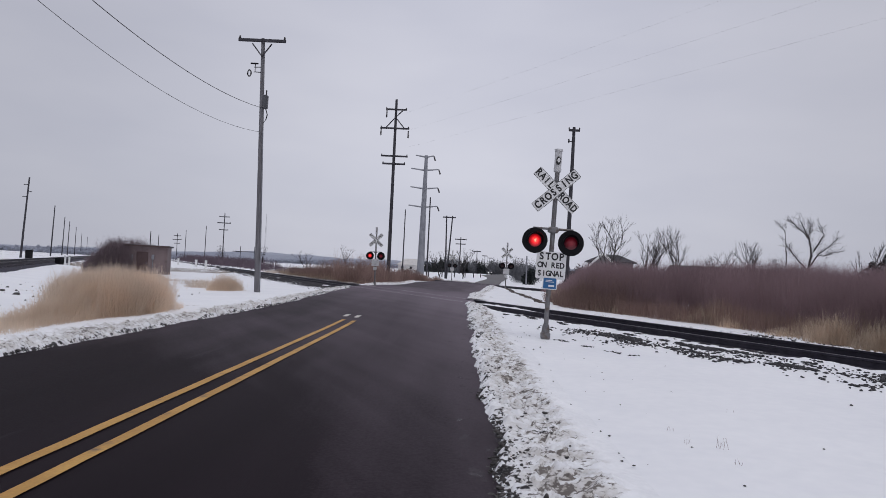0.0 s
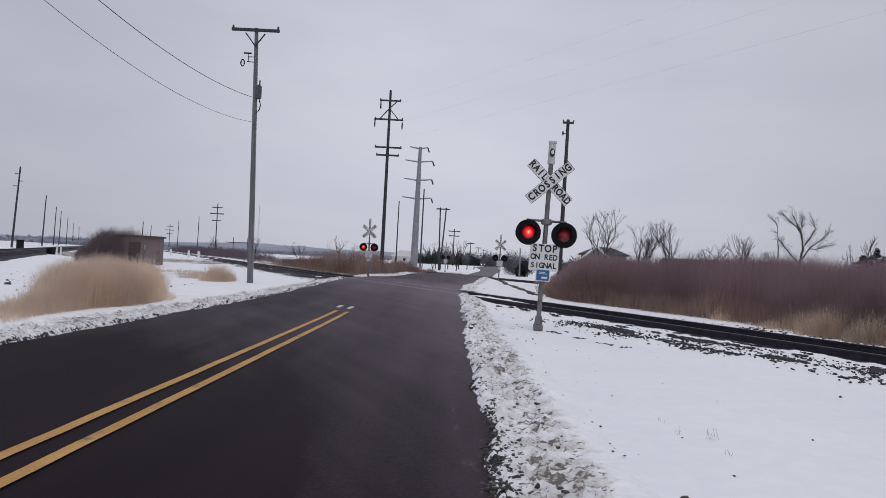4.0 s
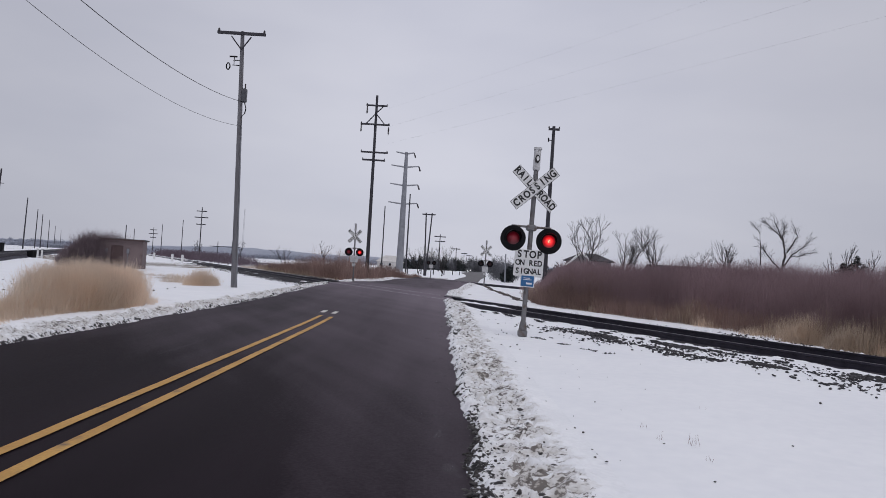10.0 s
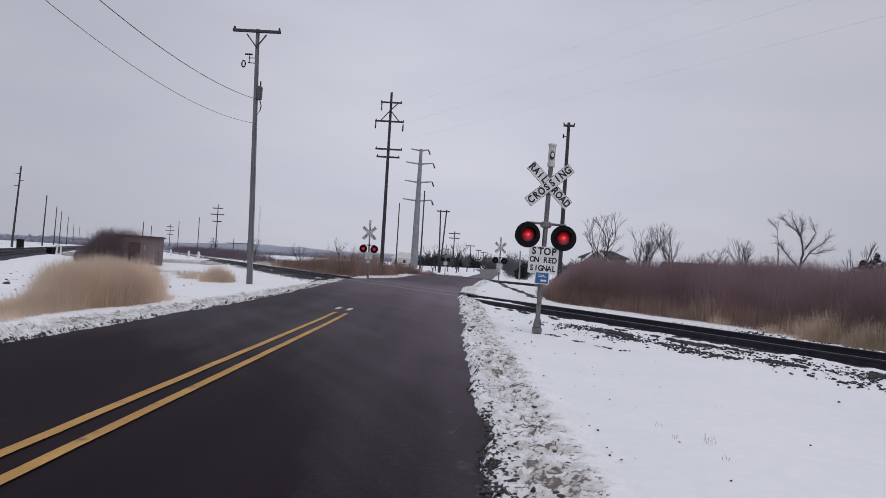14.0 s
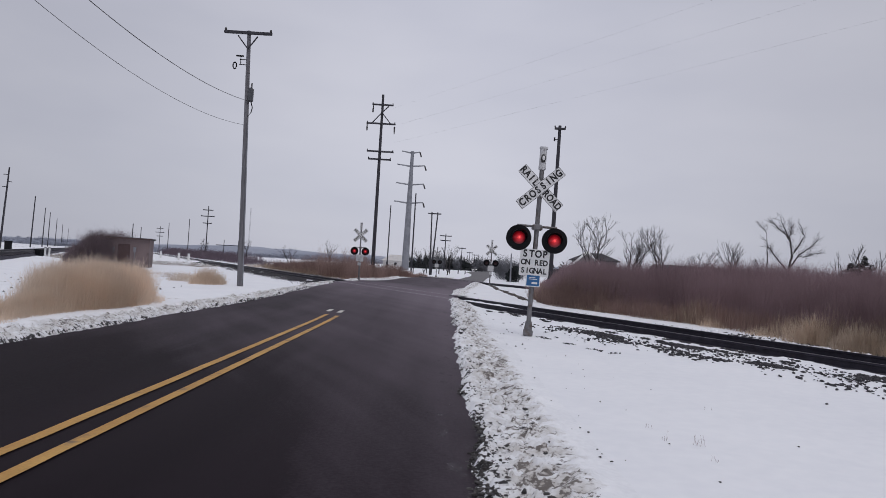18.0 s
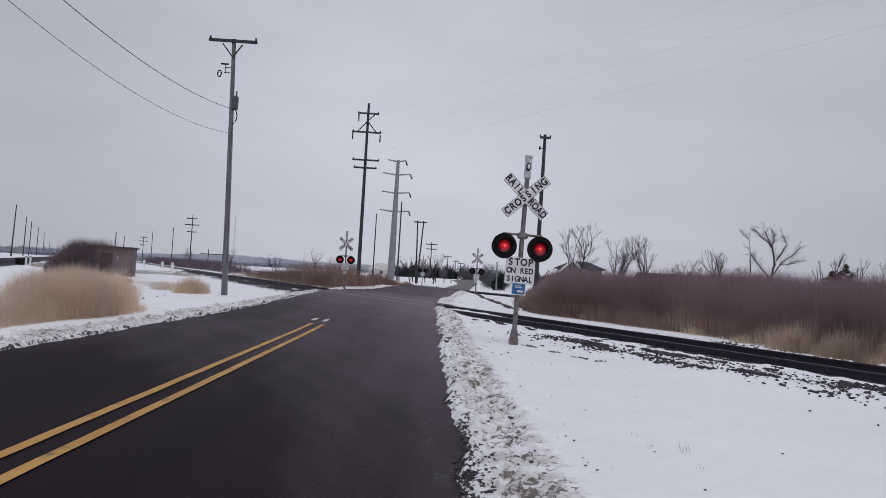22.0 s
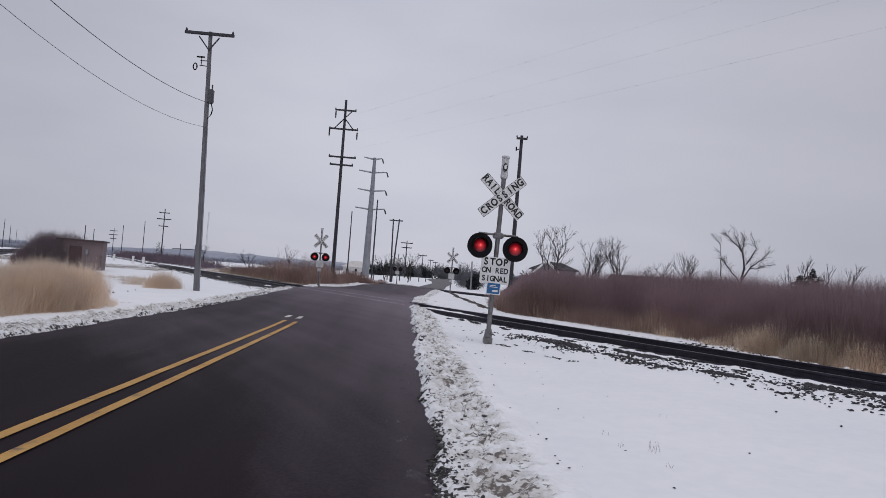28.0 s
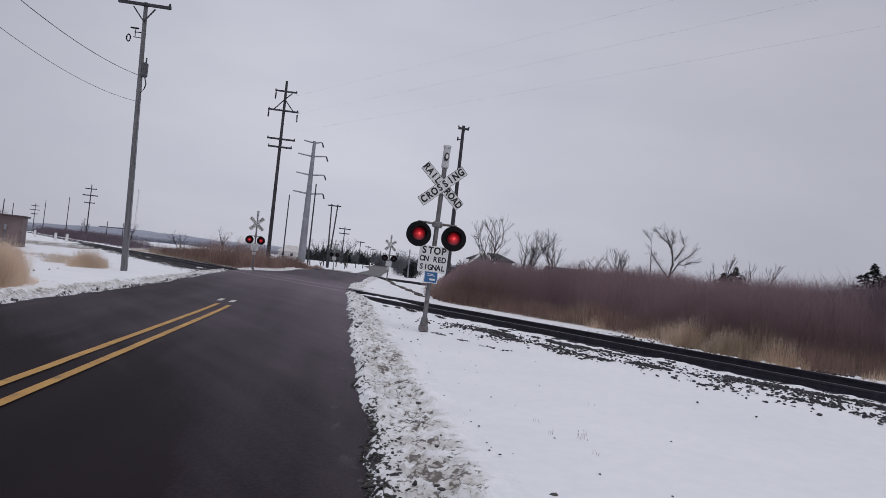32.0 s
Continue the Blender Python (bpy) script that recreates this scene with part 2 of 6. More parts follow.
def bank_snow():
    """Ploughed snow: the mesh's 'grime_shade' and 'grit' layers steer beige slush, painted grey shade between lumps and
    black grit through noises.
    """
    m = surface("ploughed_snow", (0.79, 0.80, 0.83), (0.90, 0.908, 0.93), 2.0, 20.0, 0.8, 0.5)
    n, l = m.node_tree.nodes, m.node_tree.links
    b = n["Principled BSDF"]
    colour = b.inputs["Base Color"].links[0].from_socket
    geo = n.new("ShaderNodeNewGeometry")
    mp = n.new("ShaderNodeMapping")
    mp.inputs["Scale"].default_value = (0.5, 1.5, 1.0)
    mp.inputs["Rotation"].default_value = (0, 0, radians(18))
    l.new(geo.outputs["Position"], mp.inputs["Vector"])
    for layer, scale, lo, hi, tone in (("grime_shade", 7.0, 0.78, 1.25, (0.44, 0.405, 0.365)), ("speck", 31.0, 0.99, 1.08, (0.17, 0.152, 0.142)), ("grit", 13.0, 0.80, 0.84, (0.03, 0.028, 0.03))):
        at = n.new("ShaderNodeAttribute")
        at.attribute_name = "grime_shade" if layer == "speck" else layer
        tx = n.new("ShaderNodeTexNoise")
        tx.inputs["Scale"].default_value, tx.inputs["Detail"].default_value, tx.inputs["Roughness"].default_value = scale, 7.0, 0.62
        l.new(mp.outputs["Vector"], tx.inputs["Vector"])
        s = n.new("ShaderNodeMath")
        s.operation = "ADD"
        l.new(at.outputs["Fac"], s.inputs[0])
        l.new(tx.outputs["Fac"], s.inputs[1])
        rp = n.new("ShaderNodeMapRange")
        rp.inputs["From Min"].default_value, rp.inputs["From Max"].default_value = lo, hi
        l.new(s.outputs[0], rp.inputs["Value"])
        mx = n.new("ShaderNodeMixRGB")
        mx.inputs["Color2"].default_value = (*tone, 1)
        l.new(rp.outputs["Result"], mx.inputs["Fac"])
        l.new(colour, mx.inputs["Color1"])
        colour = mx.outputs["Color"]
    l.new(colour, b.inputs["Base Color"])
    return m


def slush_film():
    """A thin, broken film of slush: seen only where a noise and the mesh's 'film' layer let it."""
    m = surface("slush_film", (0.10, 0.097, 0.105), (0.3, 0.295, 0.31), 8.0, 50.0, 0.6, 0.1)
    n, l = m.node_tree.nodes, m.node_tree.links
    geo, at, tx, mp = n.new("ShaderNodeNewGeometry"), n.new("ShaderNodeAttribute"), n.new("ShaderNodeTexNoise"), n.new("ShaderNodeMapping")
    at.attribute_name = "film"
    mp.inputs["Scale"].default_value = (2.2, 0.9, 1.0)
    tx.inputs["Scale"].default_value, tx.inputs["Detail"].default_value = 2.6, 6.0
    l.new(geo.outputs["Position"], mp.inputs["Vector"])
    l.new(mp.outputs["Vector"], tx.inputs["Vector"])
    s, r = n.new("ShaderNodeMath"), n.new("ShaderNodeMapRange")
    s.operation = "ADD"
    l.new(at.outputs["Fac"], s.inputs[0])
    l.new(tx.outputs["Fac"], s.inputs[1])
    r.inputs["From Min"].default_value, r.inputs["From Max"].default_value = 0.66, 1.0
    r.inputs["To Max"].default_value = 0.55
    l.new(s.outputs[0], r.inputs["Value"])
    l.new(r.outputs["Result"], n["Principled BSDF"].inputs["Alpha"])
    return m


def add_dust_sheen(m):
    """Dust, pale road salt and painted sky sheen over asphalt: the mesh's 'dust_sheen' layer, broken up by streaks
    along the rails and along the lanes.
    """
    n, l = m.node_tree.nodes, m.node_tree.links
    b = n["Principled BSDF"]
    colour = b.inputs["Base Color"].links[0].from_socket
    geo, at = n.new("ShaderNodeNewGeometry"), n.new("ShaderNodeAttribute")
    at.attribute_name = "dust_sheen"
    total = at.outputs["Fac"]
    for turn, stretch, scale, gain in ((-25.8, (1.0, 0.11, 1.0), 1.6, 0.34), (0.0, (1.0, 0.10, 1.0), 1.1, 0.5), (0.0, (1.0, 1.0, 1.0), 38.0, 0.22)):
        mp, tx, ml = n.new("ShaderNodeMapping"), n.new("ShaderNodeTexNoise"), n.new("ShaderNodeMath")
        mp.vector_type = "TEXTURE"
        mp.inputs["Rotation"].default_value = (0, 0, radians(-turn))
        mp.inputs["Scale"].default_value = tuple(1 / q for q in stretch)
        tx.inputs["Scale"].default_value, tx.inputs["Detail"].default_value = scale, 5.0
        l.new(geo.outputs["Position"], mp.inputs["Vector"])
        l.new(mp.outputs["Vector"], tx.inputs["Vector"])
        ml.operation = "MULTIPLY_ADD"
        ml.inputs[1].default_value = gain
        l.new(tx.outputs["Fac"], ml.inputs[0])
        l.new(total, ml.inputs[2])
        total = ml.outputs[0]
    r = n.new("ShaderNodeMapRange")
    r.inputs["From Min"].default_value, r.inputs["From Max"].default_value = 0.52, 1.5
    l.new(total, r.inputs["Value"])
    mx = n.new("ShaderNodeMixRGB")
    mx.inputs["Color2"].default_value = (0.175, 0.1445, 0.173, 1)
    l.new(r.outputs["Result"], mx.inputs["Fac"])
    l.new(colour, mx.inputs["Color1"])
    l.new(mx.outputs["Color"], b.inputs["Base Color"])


M_SNOW = snow_ground()
M_BANK = bank_snow()
M_CHUNK = surface("dirty_ice", (0.014, 0.013, 0.014), (0.085, 0.076, 0.072), 6.0, 40.0, 0.6, 0.4)
M_ASPHALT = surface("asphalt", (0.0072, 0.0049, 0.0066), (0.0230, 0.0163, 0.0215), 0.45, 70.0, 0.62, 0.2, spread=0.2, stretch=(1.8, 0.12, 1), stain=(0.046, 0.039, 0.047), stain_at=0.7)
M_STEP = surface("worn_concrete", (0.045, 0.041, 0.043), (0.115, 0.106, 0.105), 0.7, 60.0, 0.8, 0.3)
M_ASPHALT.node_tree.nodes["Principled BSDF"].inputs["Specular IOR Level"].default_value = 0.03
add_dust_sheen(M_ASPHALT)
# Far asphalt: its pale tone paints the sky's grazing sheen into the colour.
M_FAR_SHEEN = surface("sheen_painted_asphalt", (0.10, 0.096, 0.10), (0.168, 0.161, 0.165), 0.4, 40.0, 0.85, 0.15)
M_SMEAR = slush_film()
M_YELLOW = surface("yellow_road_paint", (0.40, 0.21, 0.048), (0.58, 0.335, 0.09), 1.8, 50.0, 0.7, 0.1, stain=(0.16, 0.11, 0.07), stain_at=0.64)
M_WHITE_MARK = surface("white_road_paint", (0.5, 0.48, 0.44), (0.72, 0.7, 0.66), 2.0, 50.0, 0.7, 0.1)
M_BALLAST = surface("track_ballast", (0.013, 0.012, 0.0215), (0.045, 0.041, 0.064), 3.0, 22.0, 0.95, 0.9, stain=(0.55, 0.55, 0.6), stain_at=0.72)
M_EARTH = surface("frozen_earth", (0.04, 0.032, 0.03), (0.12, 0.098, 0.09), 4.0, 30.0, 0.9, 0.3)
M_STONE = surface("dark_stone", (0.011, 0.0105, 0.014), (0.066, 0.062, 0.069), 5.0, 40.0, 0.85, 0.3)
M_TIE = surface("creosoted_tie", (0.0145, 0.0125, 0.0195), (0.048, 0.041, 0.053), 4.0, 50.0, 0.85, 0.4, per_object=0.2)
M_RAIL = surface("rusty_rail_steel", (0.0165, 0.0145, 0.0245), (0.048, 0.042, 0.060), 5.0, 60.0, 0.6, 0.1, 0.3)
M_RAILTOP = paint("polished_rail_head", (0.2, 0.19, 0.2), 0.35, 0.9)
M_POLE = surface("weathered_pole_wood", (0.10, 0.098, 0.108), (0.20, 0.196, 0.212), 2.0, 45.0, 0.9, 0.5, stretch=(6, 6, 0.5))
M_POLE_DARK = surface("dark_pole_wood", (0.025, 0.0245, 0.031), (0.068, 0.066, 0.079), 2.0, 40.0, 0.9, 0.4, stretch=(6, 6, 0.5))
M_STEEL = surface("galvanised_steel", (0.19, 0.195, 0.22), (0.31, 0.318, 0.345), 1.0, 20.0, 0.5, 0.05, 0.4)
M_MAST = surface("aluminium_mast", (0.11, 0.108, 0.114), (0.24, 0.236, 0.245), 3.0, 40.0, 0.55, 0.1, 0.3, stain=(0.125, 0.098, 0.088), stain_at=0.58)
M_BLACK = paint("black_enamel", (0.008, 0.008, 0.01), 0.6, 0.0, 0.15)
M_WHITE = paint("white_reflective_sheet", (0.80, 0.80, 0.80), 0.5)
M_CAP = surface("weathered_white_cap", (0.42, 0.42, 0.43), (0.62, 0.62, 0.63), 6.0, 40.0, 0.6, 0.1, stain=(0.2, 0.19, 0.19))
M_LETTER = paint("black_lettering", (0.015, 0.015, 0.017), 0.6)
M_BLUE = paint("blue_sign_sheet", (0.02, 0.13, 0.33), 0.45)
M_WIRE = paint("wire", (0.05, 0.05, 0.055), 0.6)
M_PORCELAIN = paint("dark_porcelain", (0.04, 0.034, 0.036), 0.4)
M_GEAR = paint("dark_grey_enamel", (0.075, 0.077, 0.088), 0.5)
M_RED_IDLE = paint("dark_red_glass", (0.03, 0.004, 0.007), 0.3)
M_SHED = surface("mauve_painted_block", (0.15, 0.112, 0.116), (0.205, 0.156, 0.156), 0.9, 25.0, 0.85, 0.2, stain=(0.13, 0.10, 0.10))
M_SHED_DOOR = paint("maroon_door", (0.075, 0.042, 0.042), 0.6)
M_ROOF = surface("dark_roof", (0.032, 0.03, 0.036), (0.07, 0.068, 0.076), 1.0, 14.0, 0.9, 0.2)
M_SIDING = surface("pale_siding", (0.5, 0.48, 0.47), (0.66, 0.64, 0.62), 1.0, 20.0, 0.8, 0.1)
M_SIDING_GREY = surface("weathered_grey_siding", (0.13, 0.117, 0.122), (0.21, 0.19, 0.195), 1.0, 20.0, 0.85, 0.1)
M_GLASS = paint("dark_window_glass", (0.03, 0.035, 0.045), 0.1)
M_REED = varied("dry_tan_grass", [(0.75, 0.63, 0.51), (0.79, 0.67, 0.55), (0.83, 0.715, 0.595)], thin=0.78)
M_REED_BROWN = varied("brown_dry_grass", [(0.42, 0.325, 0.245), (0.49, 0.39, 0.30), (0.57, 0.465, 0.36)], thin=0.5)
M_REED_CLUMP = varied("straw_dry_grass", [(0.62, 0.50, 0.39), (0.69, 0.57, 0.455), (0.76, 0.64, 0.52)], thin=0.72)
M_FROST = varied("frosted_twigs", [(0.145, 0.149, 0.168), (0.18, 0.184, 0.203), (0.225, 0.229, 0.248)], thin=0.2)
M_RUST = varied("rust_brown_weeds", [(0.25, 0.165, 0.148), (0.31, 0.215, 0.19), (0.38, 0.277, 0.24)], thin=0.5)
M_TWIG = varied("purple_brown_twigs", [(0.28, 0.196, 0.212), (0.32, 0.227, 0.242), (0.36, 0.262, 0.274)], thin=0.63)
M_TWIG_DARK = varied("slate_purple_twigs", [(0.14, 0.108, 0.13), (0.165, 0.129, 0.153), (0.19, 0.15, 0.175)], thin=0.6)
M_TWIG_SHRUB = varied("grey_purple_twigs", [(0.20, 0.155, 0.17), (0.235, 0.185, 0.2), (0.27, 0.215, 0.23)], thin=0.5)
M_BARK = surface("grey_bark", (0.022, 0.019, 0.022), (0.066, 0.057, 0.06), 3.0, 30.0, 0.9, 0.3)
M_NEEDLE = varied("dark_conifer_needles", [(0.018, 0.022, 0.025), (0.035, 0.042, 0.043), (0.06, 0.067, 0.068)])
# Blue-grey haze is painted into the colours of far woods and hills.
M_WOOD_HAZE = varied("haze_tinted_wood", [(0.36, 0.38, 0.45), (0.40, 0.42, 0.49), (0.45, 0.47, 0.54)], thin=0.3)
M_HILL = surface("haze_painted_hill", (0.30, 0.325, 0.40), (0.37, 0.395, 0.465), 0.006, 0.08, 0.95, 0.0)
M_WOOD_MID = varied("bare_wood", [(0.075, 0.075, 0.085), (0.12, 0.12, 0.13), (0.17, 0.168, 0.178)], thin=0.2)
M_RED_LENS = lens_glass()
M_HEADLIGHT = bpy.data.materials.new("headlight_glow")
M_HEADLIGHT.use_nodes = True
M_HEADLIGHT.node_tree.nodes["Principled BSDF"].inputs["Emission Color"].default_value = (1, 0.97, 0.92, 1)
M_HEADLIGHT.node_tree.nodes["Principled BSDF"].inputs["Emission Strength"].default_value = 1.6
M_CAR = paint("dark_car_paint", (0.03, 0.032, 0.038), 0.3)
M_RUBBER = paint("rubber", (0.015, 0.015, 0.015), 0.8)


# ---- building helpers ----
class Shape:
    """Collects the corners and faces of one mesh."""

    def __init__(self):
        self.v, self.f, self.slots = [], [], []

    def add(self, verts, faces, slot=0):
        o = len(self.v)
        self.v += [tuple(p) for p in verts]
        self.f += [tuple(i + o for i in q) for q in faces]
        self.slots += [slot] * len(faces)
        return self

    def box(self, cx, cy, cz, sx, sy, sz, m=None, slot=0, bevel=0.0):
        x, y, z = sx / 2, sy / 2, sz / 2
        if bevel:
            b = min(bevel, x * 0.45, y * 0.45, z * 0.45)
            pts, top = [], []
            rings = ((-z, b), (-z + b, 0), (z - b, 0), (z, b))
            for h, i in rings:
                pts += [(-x + i + b, -y + i, h), (x - i - b, -y + i, h), (x - i, -y + i + b, h), (x - i, y - i - b, h),
                        (x - i - b, y - i, h), (-x + i + b, y - i, h), (-x + i, y - i - b, h), (-x + i, -y + i + b, h)]
            fs = [tuple(reversed(range(8))), tuple(range(24, 32))]
            for r in range(3):
                for k in range(8):
                    a, c = r * 8 + k, r * 8 + (k + 1) % 8
                    fs.append((a, c, c + 8, a + 8))
        else:
            pts = [(a, b, c) for c in (-z, z) for a, b in ((-x, -y), (x, -y), (x, y), (-x, y))]
            fs = [(3, 2, 1, 0), (4, 5, 6, 7), (0, 1, 5, 4), (1, 2, 6, 5), (2, 3, 7, 6), (3, 0, 4, 7)]
        m = Matrix.Translation((cx, cy, cz)) @ (m or Matrix())
        return self.add([m @ Vector(p) for p in pts], fs, slot)

    def tube(self, points, radii, sides=8, caps=True, slot=0):
        """A round bar through the points."""
        pts = [Vector(p) for p in points]
        if not hasattr(radii, "__len__"):
            radii = [radii] * len(pts)
        vs, fs = [], []
        for i, p in enumerate(pts):
            d = (pts[min(i + 1, len(pts) - 1)] - pts[max(i - 1, 0)]).normalized()
            a = d.cross(Vector((0, 0, 1)) if abs(d.z) < 0.9 else Vector((1, 0, 0))).normalized()
            b = d.cross(a)
            for k in range(sides):
                w = 2 * math.pi * k / sides
                vs.append(p + (a * math.cos(w) + b * math.sin(w)) * radii[i])
        for i in range(len(pts) - 1):
            for k in range(sides):
                q = (k + 1) % sides
                fs.append((i * sides + k, i * sides + q, (i + 1) * sides + q, (i + 1) * sides + k))
        if caps:
            fs += [tuple(range(sides))[::-1], tuple(range((len(pts) - 1) * sides, len(pts) * sides))]
        return self.add(vs, fs, slot)

    def lathe(self, profile, sides=20, m=None, slot=0):
        """A turned form about z: profile of (radius, height)."""
        m = m or Matrix()
        vs, fs = [], []
        for r, h in profile:
            for k in range(sides):
                w = 2 * math.pi * k / sides
                vs.append(m @ Vector((r * math.cos(w), r * math.sin(w), h)))
        for i in range(len(profile) - 1):
            for k in range(sides):
                q = (k + 1) % sides
                fs.append((i * sides + k, i * sides + q, (i + 1) * sides + q, (i + 1) * sides + k))
        if profile[0][0] > 1e-4:
            fs.append(tuple(range(sides))[::-1])
        if profile[-1][0] > 1e-4:
            fs.append(tuple(range((len(profile) - 1) * sides, len(profile) * sides)))
        return self.add(vs, fs, slot)

    def mesh(self, name, *materials, smooth=False):
        me = bpy.data.meshes.new(name)
        me.from_pydata(self.v, [], self.f)
        for m in materials:
            me.materials.append(m)
        if len(materials) > 1:
            me.polygons.foreach_set("material_index", self.slots)
        if smooth:
            me.polygons.foreach_set("use_smooth", [True] * len(me.polygons))
            me.set_sharp_from_angle(angle=radians(40))
        me.update()
        return me


def soup(name, verts, faces, material, smooth=False):
    """One mesh from arrays: verts n x 3, faces of one size k x 3 or k x 4."""
    me = bpy.data.meshes.new(name)
    k = faces.shape[1]
    me.vertices.add(len(verts))
    me.vertices.foreach_set("co", np.asarray(verts, dtype=np.float32).ravel())
    me.loops.add(faces.size)
    me.loops.foreach_set("vertex_index", faces.astype(np.int32).ravel())
    me.polygons.add(len(faces))
    me.polygons.foreach_set("loop_start", np.arange(0, faces.size, k, dtype=np.int32))
    me.polygons.foreach_set("loop_total", np.full(len(faces), k, dtype=np.int32))
    if smooth:
        me.polygons.foreach_set("use_smooth", np.ones(len(faces), dtype=bool))
    me.materials.append(material)
    me.update(calc_edges=True)
    me.validate()
    return me


def part(name, shape, material, parent, label="", smooth=True):
    """Links a shape as one mesh object under a thing or a part."""
    mats = material if isinstance(material, tuple) else (material,)
    ob = new(name, shape.mesh(name, *mats, smooth=smooth))
    ob.parent = parent
    return tagged(ob, label=label)


def thing(name, label, category, m, group="", kind=""):
    ob = new(name)
    ob.empty_display_size = 0.2
    ob.matrix_basis = m
    return tagged(ob, label, category, group, kind)


def fnoise(x, y, s, seed=0.0):
    return noise.noise(Vector((x * s + seed, y * s - seed * 0.7, seed * 1.3)))


# ---- the plan: the road runs along +y, three parallel tracks cut it at a slant ----
U, N = Vector((-0.436, 0.900)), Vector((0.900, 0.436))
ROAD_L, ROAD_R, ROAD_C = -5.95, 0.35, -2.66
MAIN, THIRD, NEAR_LEFT = 12.8, 31.5, -7.0
RAIL_TOP = 0.20


def across(x, y):
    return N.x * x + N.y * y


def along(s, a, z=0.0):
    p = N * s + U * a
    return Vector((p.x, p.y, z))


BEND = ((-60, -2.66), (30, -2.66), (42, -2.15), (58, -0.7), (66, 0.2), (80, 1.3), (110, 3.5), (150, 7.2), (180, 8.6), (260, 14.0), (350, 20.0), (700, 60.0))


def road_centre(y):
    for (a, p), (b, q) in zip(BEND, BEND[1:]):
        if y <= b:
            k = (y - a) / (b - a)
            return p + (q - p) * k
    return BEND[-1][1]


def left_half(y):
    """From its centre to its left edge; past the second crossing shaped to fit the camera's view."""
    return float(np.interp(y, (30, 42, 58, 70, 84, 130, 190, 300), (3.55, 4.0, 4.85, 4.9, -0.2, 0.1, 3.2, 3.55)))


def smooth_step(a, b, v):
    k = min(max((v - a) / (b - a), 0.0), 1.0)
    return k * k * (3 - 2 * k)


def road_height(x, y):
    """The road climbs a hand's width to each crossing."""
    h = 0.0
    for s, up, reach in ((MAIN, 0.192, 9.0), (THIRD, 0.192, 9.0), (NEAR_LEFT, 0.59, 5.0)):
        h = max(h, up * (1 - smooth_step(1.8, reach, abs(across(x, y) - s))))
    h += 0.5 * smooth_step(110, 190, y) - 0.02 * ((x - road_centre(y)) / 3) ** 2
    return h


def ground_height(x, y):
    """Snow level: a little bank along the road and along each track bed."""
    d = abs(x - road_centre(y))
    h = 0.06 + 0.05 * fnoise(x, y, 0.11, 3.0) + 0.012 * fnoise(x, y, 0.6, 9.0)
    for s in (MAIN, THIRD):
        q = abs(across(x, y) - s)
        h += 0.05 * (1 - smooth_step(3.0, 7.0, q))
        h -= 0.13 * (1 - smooth_step(0.95, 1.3, q))
    q = abs(across(x, y) - NEAR_LEFT)
    h += 0.16 * (1 - smooth_step(1.6, 4.5, q))
    o = x - road_centre(y)
    inside = 1 - smooth_step(3.3, 3.75, max(o, 3.55 - left_half(y) - o))
    far = 0.5 * smooth_step(110, 190, y) * (1 - smooth_step(8, 40, d))
    return (h + far) * (1 - inside) + (road_height(x, y) - 0.10) * inside


def steps(edges):
    """Grid lines: runs of (end, step)."""
    out = [edges[0]]
    for end, st in edges[1]:
        n = max(1, round((end - out[-1]) / st))
        a = out[-1]
        out += [a + (end - a) * (k + 1) / n for k in range(n)]
    return out


# ---- structure: ground, road, markings ----
xs = steps((-3000, [(-600, 400), (-200, 60), (-60, 12), (-20, 1.6), (12, 0.32), (40, 1.2), (120, 8), (600, 60), (3000, 400)]))
ys = steps((-300, [(-40, 50), (-4, 3), (45, 0.4), (100, 1.1), (300, 8), (900, 60), (4000, 450)]))
gv = [(x, y, ground_height(x, y)) for y in ys for x in xs]
W = len(xs)
gi = np.arange(W * len(ys)).reshape(len(ys), W)
gf = np.stack([gi[:-1, :-1], gi[:-1, 1:], gi[1:, 1:], gi[1:, :-1]], -1).reshape(-1, 4)
ground_me = soup("ground", np.array(gv), gf, M_SNOW, smooth=True)
bare = ground_me.attributes.new("bare", "FLOAT", "POINT")
vals = []
for x, y, z in gv:
    s = across(x, y)
    b = -0.25
    if s > MAIN + 3 and y < 300:
        b = 0.02 + 0.25 * smooth_step(MAIN + 3, MAIN + 6, s) * (1 - smooth_step(120, 260, y))
    if x < -20 and y > 60:
        b = 0.08 + 0.32 * fnoise(x * 0.12, y, 0.022, 5.0)
    # Snow under the thicket, kept to bounce light up into its stems.
    if x > 2 and s > MAIN + 3:
        b = -0.06
    if -16 < x < -6.6 and 8 < y < 26:
        b = 0.02
    d = abs(x - road_centre(y))
    if MAIN + 1.0 < s < MAIN + 7 and x < road_centre(y) - left_half(y) - 0.45 and 30 < y < 75:
        b = 0.34
    if (y > 42 and -left_half(y) - 0.65 < x - road_centre(y) < 4.2) or (-14 < x < 16 and 95 < y < 300):
        b = -0.25
    vals.append(b)
bare.data.foreach_set("value", vals)
tagged(new("ground", ground_me), "flat winter fields under patchy snow with brown grass", "ground", kind="structure")

# road
rys = steps((-45, [(-12, 0.5), (24, 0.25), (60, 0.5), (200, 2.5), (700, 20)]))
rv, rf = [], []
offs = (-3.55, -2.8, -2.0, -1.2, -0.6, -0.3, -0.1, 0.1, 0.3, 0.6, 1.2, 2.0, 2.8, 3.35)
for y in rys:
    for o in offs:
        left = left_half(y)
        x = road_centre(y) - left + (o + 3.55) / 6.9 * (3.35 + left)
        rv.append((x, y, road_height(x, y)))
k = len(offs)
